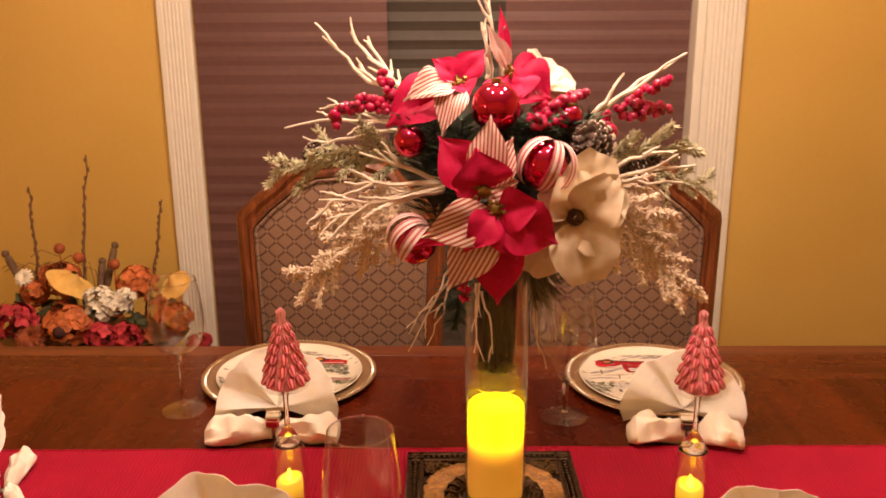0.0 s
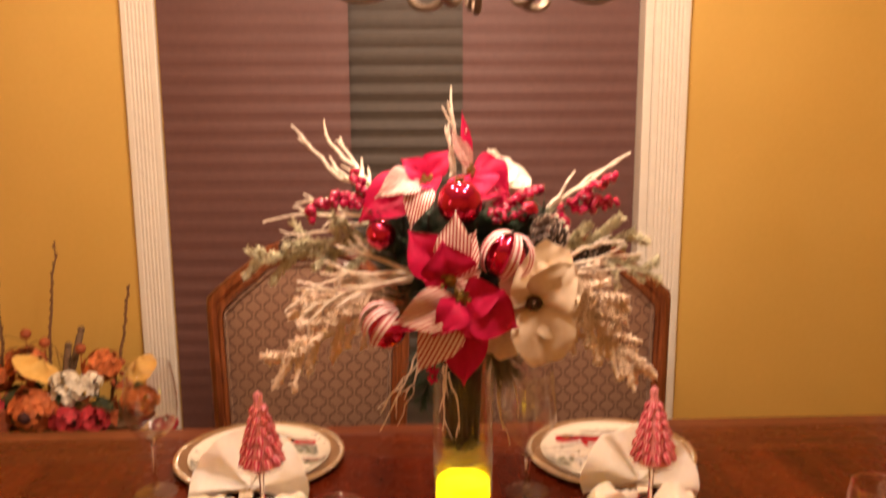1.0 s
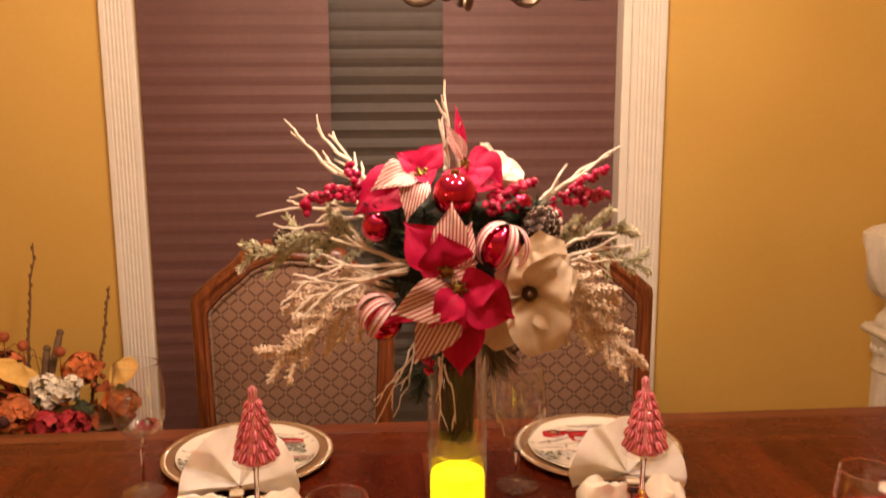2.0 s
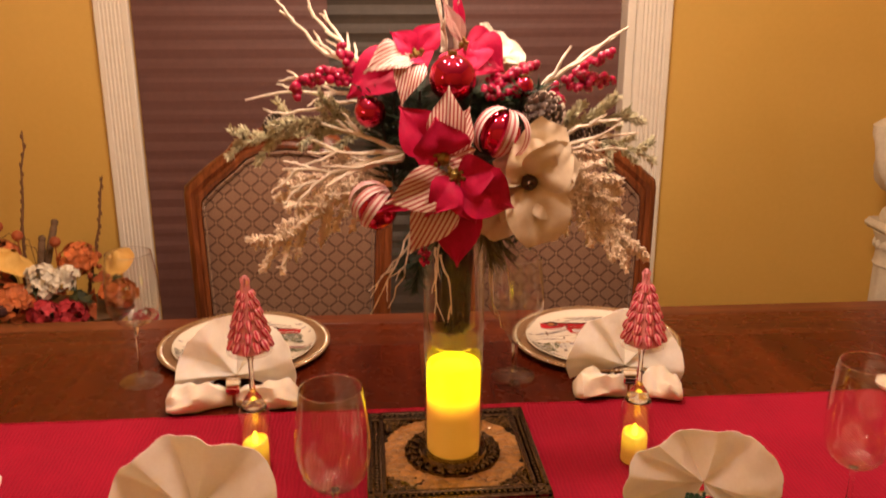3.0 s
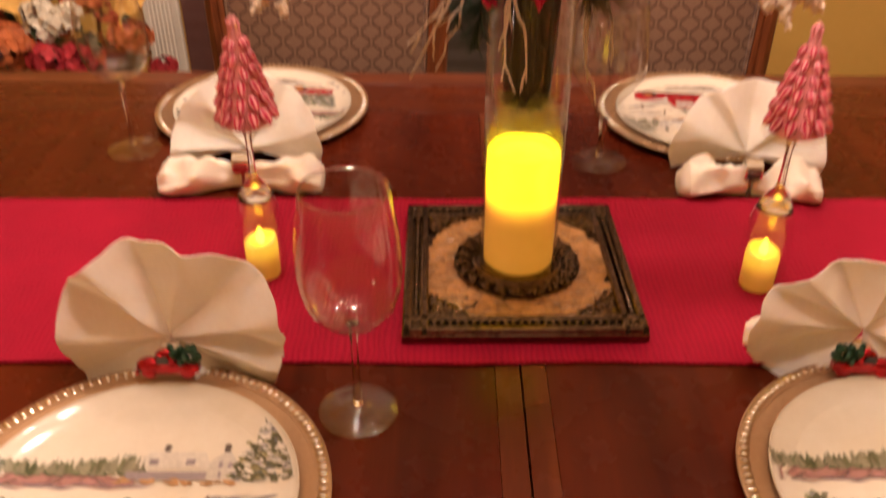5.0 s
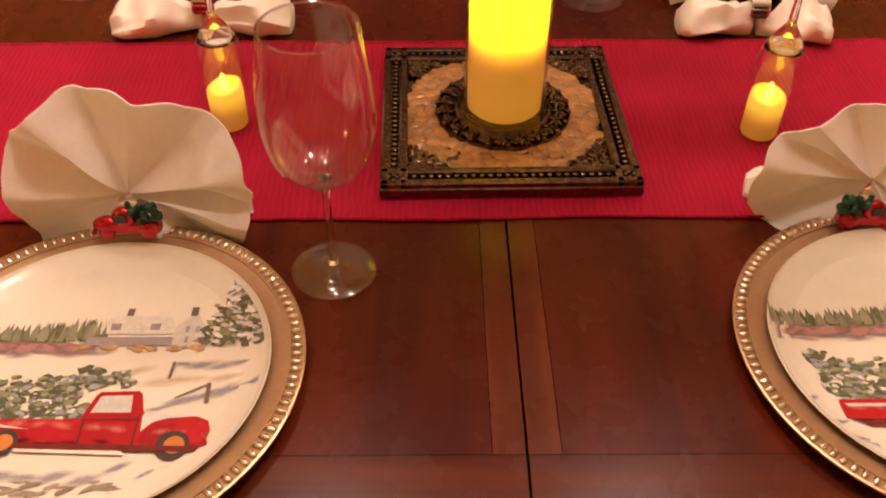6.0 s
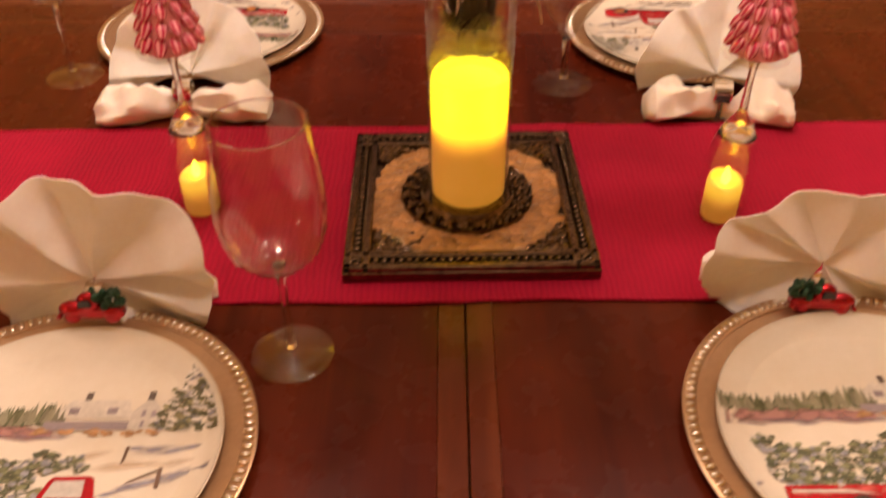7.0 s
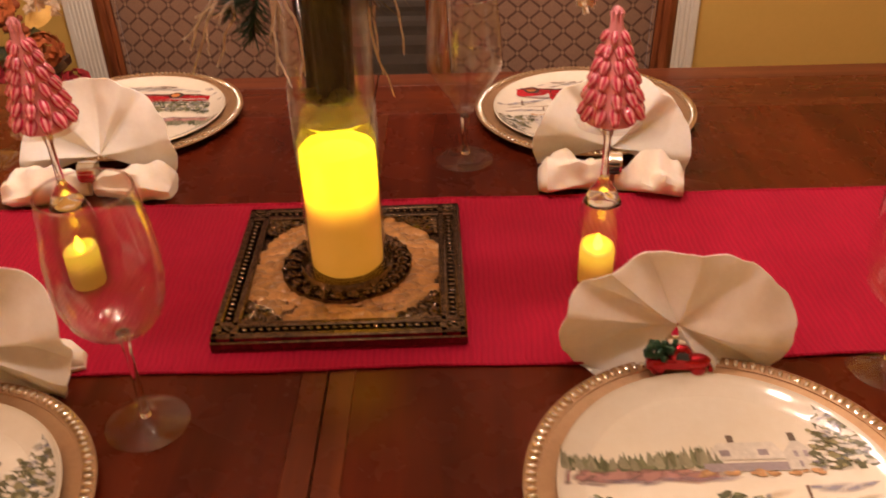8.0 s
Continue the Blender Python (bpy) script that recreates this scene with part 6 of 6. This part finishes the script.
def hydrangea(centre, r, mat, seed, label, n2=46):
    rnd2 = random.Random(seed)
    c, g3 = floc(centre), Geo()
    for k in range(n2):
        d = Vector((rnd2.gauss(0, 1), rnd2.gauss(0, 1), rnd2.gauss(0, 1) + 0.2)).normalized()
        p = c + Vector((d.x, d.y * 0.8, d.z * 0.75)) * r * rnd2.uniform(0.70, 1.08)
        a1 = d.cross(Vector((0.3, 0.2, 1))).normalized()
        a2 = d.cross(a1)
        t0 = rnd2.random()
        for j in range(4):
            a = 1.571 * j + t0
            e = (a1 * math.cos(a) + a2 * math.sin(a))
            petal(g3, p, p + (e + d * 0.25) * r * 0.40, r * 0.38, d, 0.1, 0.2, 0.6, 0.05, k + j, 3, 3, 0.4)
    part("bloom", g3, mat, fa, label)

def trumpet(centre, axis, length, r, mat, label):
    """A rolled trumpet bloom: one petal wound into a cone with a flared, wavy lip."""
    c, f = floc(centre), Vector(axis).normalized()
    a1 = f.cross(Vector((0, 0, 1))).normalized()
    a2 = f.cross(a1)
    g3, n2, n3 = Geo(), 40, 10
    vs, fs = [], []
    for side in (0.0, 0.0016):
        for i in range(n3 + 1):
            t = i / n3
            for k in range(n2):
                a = 6.2832 * k / n2
                rr = r * (0.16 + 0.55 * t + 0.45 * t ** 4) * (1 + 0.10 * t * math.sin(2 * a + 0.5) + 0.04 * t * math.sin(5 * a)) - side
                h = length * (t - 0.25 * t ** 6) + 0.30 * r * t * t * math.cos(a - 0.6)
                vs.append(c + f * h + (a1 * math.cos(a) + a2 * math.sin(a)) * rr)
    m0 = (n3 + 1) * n2
    for i in range(n3):
        for k in range(n2):
            q = (k + 1) % n2
            fs.append((i * n2 + k, i * n2 + q, (i + 1) * n2 + q, (i + 1) * n2 + k))
            fs.append((m0 + i * n2 + k, m0 + (i + 1) * n2 + k, m0 + (i + 1) * n2 + q, m0 + i * n2 + q))
    for k in range(n2):
        q = (k + 1) % n2
        fs.append((n3 * n2 + k, n3 * n2 + q, m0 + n3 * n2 + q, m0 + n3 * n2 + k))
    part("bloom", g3.add(vs, fs), mat, fa, label)


for k, (x, z, r) in enumerate(((-0.968, 0.708, 0.036), (-0.925, 0.690, 0.038), (-0.972, 0.672, 0.034), (-0.900, 0.712, 0.028))):
    hydrangea((x, 1.09, z), r, M_WHITEF, 20 + k, "cluster of white hydrangea", 34)
trumpet((-1.028, 1.100, 0.775), (-0.45, 0.22, -0.86), 0.050, 0.050, M_YELLOWF, "golden rolled trumpet bloom")
trumpet((-0.800, 1.170, 0.745), (0.30, 0.22, -0.85), 0.045, 0.040, M_YELLOWF, "pale golden rolled bloom")
hydrangea((-1.045, 1.07, 0.640), 0.058, M_ORANGE, 39, "ruffled burnt orange bloom with a dark heart", 70)
part("bloom_heart", ball(Geo(), floc((-1.050, 1.020, 0.640)), 0.017, 12, 8), M_DARKHEART, fa, "dark brown heart of the orange bloom")
for k, (x, y, z, r) in enumerate(((-1.100, 1.18, 0.735, 0.050), (-0.895, 1.17, 0.728, 0.048), (-0.785, 1.11, 0.648, 0.046), (-1.160, 1.15, 0.705, 0.036))):
    hydrangea((x, y, z), r, M_ORANGE, 40 + k, "ruffled burnt orange bloom", 48)
for k, (x, y, z, r) in enumerate(((-0.955, 1.05, 0.618, 0.042), (-0.895, 1.06, 0.612, 0.040), (-1.195, 1.08, 0.650, 0.055), (-0.712, 1.09, 0.582, 0.030))):
    hydrangea((x, y, z), r, M_REDF, 50 + k, "cluster of raspberry red hydrangea", 44)
mum((-1.145, 1.06, 0.615), 0.042, M_RUST, 5, 12, "rust chrysanthemum")
mum((-1.185, 1.15, 0.748), 0.026, M_WHITEF, 3, 14, "small cream bloom")
rnd = random.Random(3)
for k in range(24):
    p = floc((rnd.uniform(-1.15, -0.80), rnd.uniform(1.08, 1.20), rnd.uniform(0.60, 0.74)))
    part("seed_head", ball(Geo(), p, rnd.uniform(0.007, 0.013), 9, 7), M_RUST, fa, "round rust seed head")
for x, z in ((-1.098, 0.816), (-1.05, 0.79), (-0.955, 0.77), (-0.87, 0.72)):
    g3 = Geo()
    ball(g3, floc((x, 1.19, z)), 0.015, 12, 8)
    tube(g3, [floc((x, 1.19, z)), floc((x * 0.98 - 0.015, 1.17, 0.66))], 0.0014, 5)
    part("seed_pod", g3, M_RUST, fa, "round rust seed pod on a thin stem")
for k in range(70):
    c = Vector((rnd.uniform(-1.22, -0.80), rnd.uniform(1.05, 1.22), rnd.uniform(0.57, 0.68)))
    d = Vector((rnd.uniform(-1, 1), rnd.uniform(-1, 0.3), rnd.uniform(-0.4, 0.8))).normalized()
    g3 = Geo()
    petal(g3, floc(c), floc(c + d * rnd.uniform(0.04, 0.07)), 0.028, (0, -0.6, 0.8), 0.1, 0.15, 0.8, 0.04, k, 5, 4)
    part("leaf", g3, M_LEAFA if k % 3 else M_RUST, fa)


def willow(top, base, seed):
    rnd2 = random.Random(seed)
    a, b2 = floc(base), floc(top)
    pts = [a.lerp(b2, i / 9) + Vector((rnd2.gauss(0, 0.003), rnd2.gauss(0, 0.003), 0)) for i in range(10)]
    g3 = Geo()
    tube(g3, pts, [0.0046 - 0.0024 * i / 9 for i in range(10)], 6)
    for i in range(1, 10):
        for s in (0.2, 0.7):
            p = pts[i - 1].lerp(pts[i], s) + Vector((rnd2.choice((-1, 1)) * 0.0035, 0, 0))
            ball(g3, p, 0.0040, 6, 5, (0.8, 0.8, 2.0))
    part("willow_stick", g3, M_STICK, fa, "thin brown budded willow stick")


willow((-1.188, 1.25, 0.975), (-1.160, 1.18, 0.62), 1)
willow((-1.032, 1.28, 1.056), (-1.050, 1.18, 0.62), 2)
willow((-0.824, 1.25, 0.936), (-0.880, 1.18, 0.62), 3)
for top, base in (((-0.978, 1.27, 0.802), (-1.000, 1.20, 0.66)), ((-1.01, 1.25, 0.762), (-1.01, 1.20, 0.66)), ((-1.25, 1.2, 0.80), (-1.18, 1.18, 0.66))):
    g3 = Geo()
    a, b2 = floc(base), floc(top)
    tube(g3, [a, a.lerp(b2, 0.25), a.lerp(b2, 0.3), a.lerp(b2, 0.9), b2], [0.003, 0.003, 0.010, 0.010, 0.004], 10)
    ball(g3, b2, 0.011, 8, 6)
    part("cattail", g3, M_CATTAIL, fa, "dried brown cattail")
g3 = Geo()
for k in range(9):
    x = rnd.uniform(-1.2, -0.98)
    z = rnd.uniform(0.76, 0.86)
    tube(g3, [floc((x + 0.04, 1.18, 0.66)), floc((x + 0.02, 1.19, z - 0.02)), floc((x - 0.03, 1.19, z)), floc((x - 0.06, 1.19, z - 0.02))], 0.0011, 4)
part("dried_grass", g3, M_STICK, fa, "thin curling dried grass")

# ---------------------------------------------------------------- plaster bust on a column
bx, by = 1.478, 1.235
ped = thing("column_pedestal", (bx, by, 0), ROOM_TURN, "cream plaster column pedestal with a moulded capital", "pedestal")
g3 = Geo()
lathe(g3, [(0.0, 0.0), (0.17, 0.0), (0.17, 0.05), (0.15, 0.07), (0.15, 0.09), (0.13, 0.11), (0.105, 0.16)], 32)
part("column_base", g3, M_SPLIT, ped)
g3 = Geo()
n2 = 72
poly = [((0.088 - 0.004 * (0.5 + 0.5 * math.cos(12 * 2 * math.pi * k / n2))) * math.cos(2 * math.pi * k / n2), (0.088 - 0.004 * (0.5 + 0.5 * math.cos(12 * 2 * math.pi * k / n2))) * math.sin(2 * math.pi * k / n2)) for k in range(n2)]
column(g3, poly, 0.1605, 0.615)
part("column_shaft", g3, M_SPLIT, ped)
g3 = Geo()
lathe(g3, [(0.0, 0.6152), (0.090, 0.6152), (0.094, 0.622), (0.089, 0.632), (0.086, 0.66), (0.094, 0.675), (0.090, 0.69), (0.098, 0.705), (0.106, 0.720), (0.0, 0.7205)], 40)
for k in range(16):
    a = 2 * math.pi * k / 16
    ball(g3, (0.094 * math.cos(a), 0.094 * math.sin(a), 0.684), 0.014, 8, 6, (0.6, 1, 1), Matrix.Rotation(a, 3, "Z"))
part("capital", g3, M_SPLIT, ped)
part("abacus", box(Geo(), (-0.108, -0.108, 0.7207), (0.108, 0.108, 0.752), 0.012), M_SPLIT, ped)

ped.scale = (0.74, 0.74, 1.0)
PTOP = 0.7522
g3 = Geo()
prof = [(0.0, 0.0), (0.070, 0.0), (0.073, 0.012), (0.068, 0.030), (0.054, 0.045), (0.048, 0.060), (0.050, 0.075), (0.058, 0.085), (0.085, 0.098), (0.105, 0.125), (0.116, 0.165), (0.121, 0.20),
        (0.128, 0.235), (0.136, 0.262), (0.132, 0.290), (0.105, 0.306), (0.060, 0.318), (0.044, 0.340), (0.042, 0.375), (0.055, 0.395), (0.066, 0.43), (0.070, 0.47), (0.062, 0.51), (0.035, 0.54), (0.0, 0.548)]
lathe(g3, prof, 48)


def drape(x, y, z):
    fold = 0.0
    if 0.09 < z < 0.31:
        a = math.atan2(y, x)
        fold = 0.006 * math.sin(7 * a + 26 * z) + 0.004 * math.sin(3 * a - 40 * z)
    r = math.hypot(x, y)
    k = 1 + (fold / r if r > 0.02 else 0)
    return (x * k * 1.04, y * k * (0.72 if 0.09 < z < 0.33 else 1.0), z)


g3.v = [drape(*p) for p in g3.v]
bust = new("plaster_bust", g3.mesh("plaster_bust", M_SPLIT))
bust.matrix_basis = pose(bx + 0.008, by, PTOP, 0, 0, 10)
tagged(bust, "cream plaster bust with draped shoulders on a column", "statue")

# ---------------------------------------------------------------- chandelier over the table
M_IRON = plain("bronze_iron", (0.20, 0.145, 0.10), (0.10, 0.07, 0.045), 50, 0.38, 0.75, 0.25)
M_SLEEVE = plain("ivory_candle_sleeve", (0.72, 0.64, 0.48), (0.64, 0.55, 0.40), 40, 0.5)
M_BULB = thin_glass("bulb_glass", (0.99, 0.98, 0.96), 1.3)
chd = thing("chandelier", (CHX, CHY, 0), 0, "bronze five-arm chandelier with scrolled arms hanging over the table", "chandelier")
g3 = Geo()
lathe(g3, [(0.0, 1.625), (0.006, 1.627), (0.012, 1.64), (0.008, 1.652), (0.016, 1.665), (0.024, 1.69), (0.016, 1.715), (0.010, 1.74), (0.014, 1.80), (0.020, 1.86), (0.010, 1.92), (0.008, 2.0), (0.0, 2.0)], 20)
part("stem", g3, M_IRON, chd)
g3 = Geo()
for k in range(int((CEIL - 2.0) / 0.032)):
    z = 2.0 + 0.032 * k + 0.016
    ring = [(0.009 * math.cos(a), 0.0, z + 0.019 * math.sin(a)) for a in [6.2832 * j / 12 for j in range(13)]]
    if k % 2:
        ring = [(0.0, x, q) for x, _, q in ring]
    tube(g3, ring, 0.0022, 6)
part("chain", g3, M_IRON, chd)
g3 = Geo()
lathe(g3, [(0.0, CEIL - 0.05), (0.02, CEIL - 0.048), (0.055, CEIL - 0.015), (0.06, CEIL - 0.001), (0.0, CEIL - 0.0008)], 28)
part("canopy", g3, M_IRON, chd)
for k in range(5):
    a = radians(18 + 72 * k)
    ca, sa = math.cos(a), math.sin(a)

    def sw(r, z):
        return (r * ca, r * sa, z)

    g3 = Geo()
    pts = []
    # sweep from the hub out and down, then up to the candle cup
    for i in range(25):
        t = i / 24
        r = 0.012 + (BULB_R - 0.012) * t
        z = 1.682 + 0.06 * math.sin(math.pi * t * 1.0) * (1 - t) - 0.115 * math.sin(math.pi * min(1, t * 1.12)) ** 1.3 + 0.14 * max(0, t - 0.62) / 0.38
        pts.append(sw(r, z))
    tube(g3, pts, 0.0068, 8)
    arm = part("arm", g3, M_IRON, chd)
    g3 = Geo()
    pts = []
    for i in range(30):
        t = i / 29
        ang = -0.4 + 4.6 * t
        rr = 0.046 * (1 - 0.70 * t)
        pts.append(sw(0.085 + rr * math.cos(ang + 2.2), 1.612 + rr * math.sin(ang + 2.2)))
    tube(g3, pts, [0.0056] * 29 + [0.007], 8)
    ball(g3, pts[-1], 0.009, 10, 7)
    part("scroll", g3, M_IRON, arm)
    g3 = Geo()
    lathe(g3, [(0.0, 1.835), (0.012, 1.837), (0.034, 1.852), (0.036, 1.856), (0.014, 1.858), (0.0, 1.858)], 24, sw(BULB_R, 0))
    part("candle_cup", g3, M_IRON, arm)
    g3 = Geo()
    lathe(g3, [(0.0, 1.8582), (0.0115, 1.8582), (0.0115, 1.945), (0.008, 1.948), (0.0, 1.948)], 18, sw(BULB_R, 0))
    part("candle_sleeve", g3, M_SLEEVE, arm)
    g3 = Geo()
    lathe(g3, [(0.0, 1.9485), (0.008, 1.9485), (0.020, 1.965), (0.024, 1.982), (0.018, 2.005), (0.006, 2.03), (0.0, 2.036)], 20, sw(BULB_R, 0))
    part("bulb", g3, M_BULB, arm)

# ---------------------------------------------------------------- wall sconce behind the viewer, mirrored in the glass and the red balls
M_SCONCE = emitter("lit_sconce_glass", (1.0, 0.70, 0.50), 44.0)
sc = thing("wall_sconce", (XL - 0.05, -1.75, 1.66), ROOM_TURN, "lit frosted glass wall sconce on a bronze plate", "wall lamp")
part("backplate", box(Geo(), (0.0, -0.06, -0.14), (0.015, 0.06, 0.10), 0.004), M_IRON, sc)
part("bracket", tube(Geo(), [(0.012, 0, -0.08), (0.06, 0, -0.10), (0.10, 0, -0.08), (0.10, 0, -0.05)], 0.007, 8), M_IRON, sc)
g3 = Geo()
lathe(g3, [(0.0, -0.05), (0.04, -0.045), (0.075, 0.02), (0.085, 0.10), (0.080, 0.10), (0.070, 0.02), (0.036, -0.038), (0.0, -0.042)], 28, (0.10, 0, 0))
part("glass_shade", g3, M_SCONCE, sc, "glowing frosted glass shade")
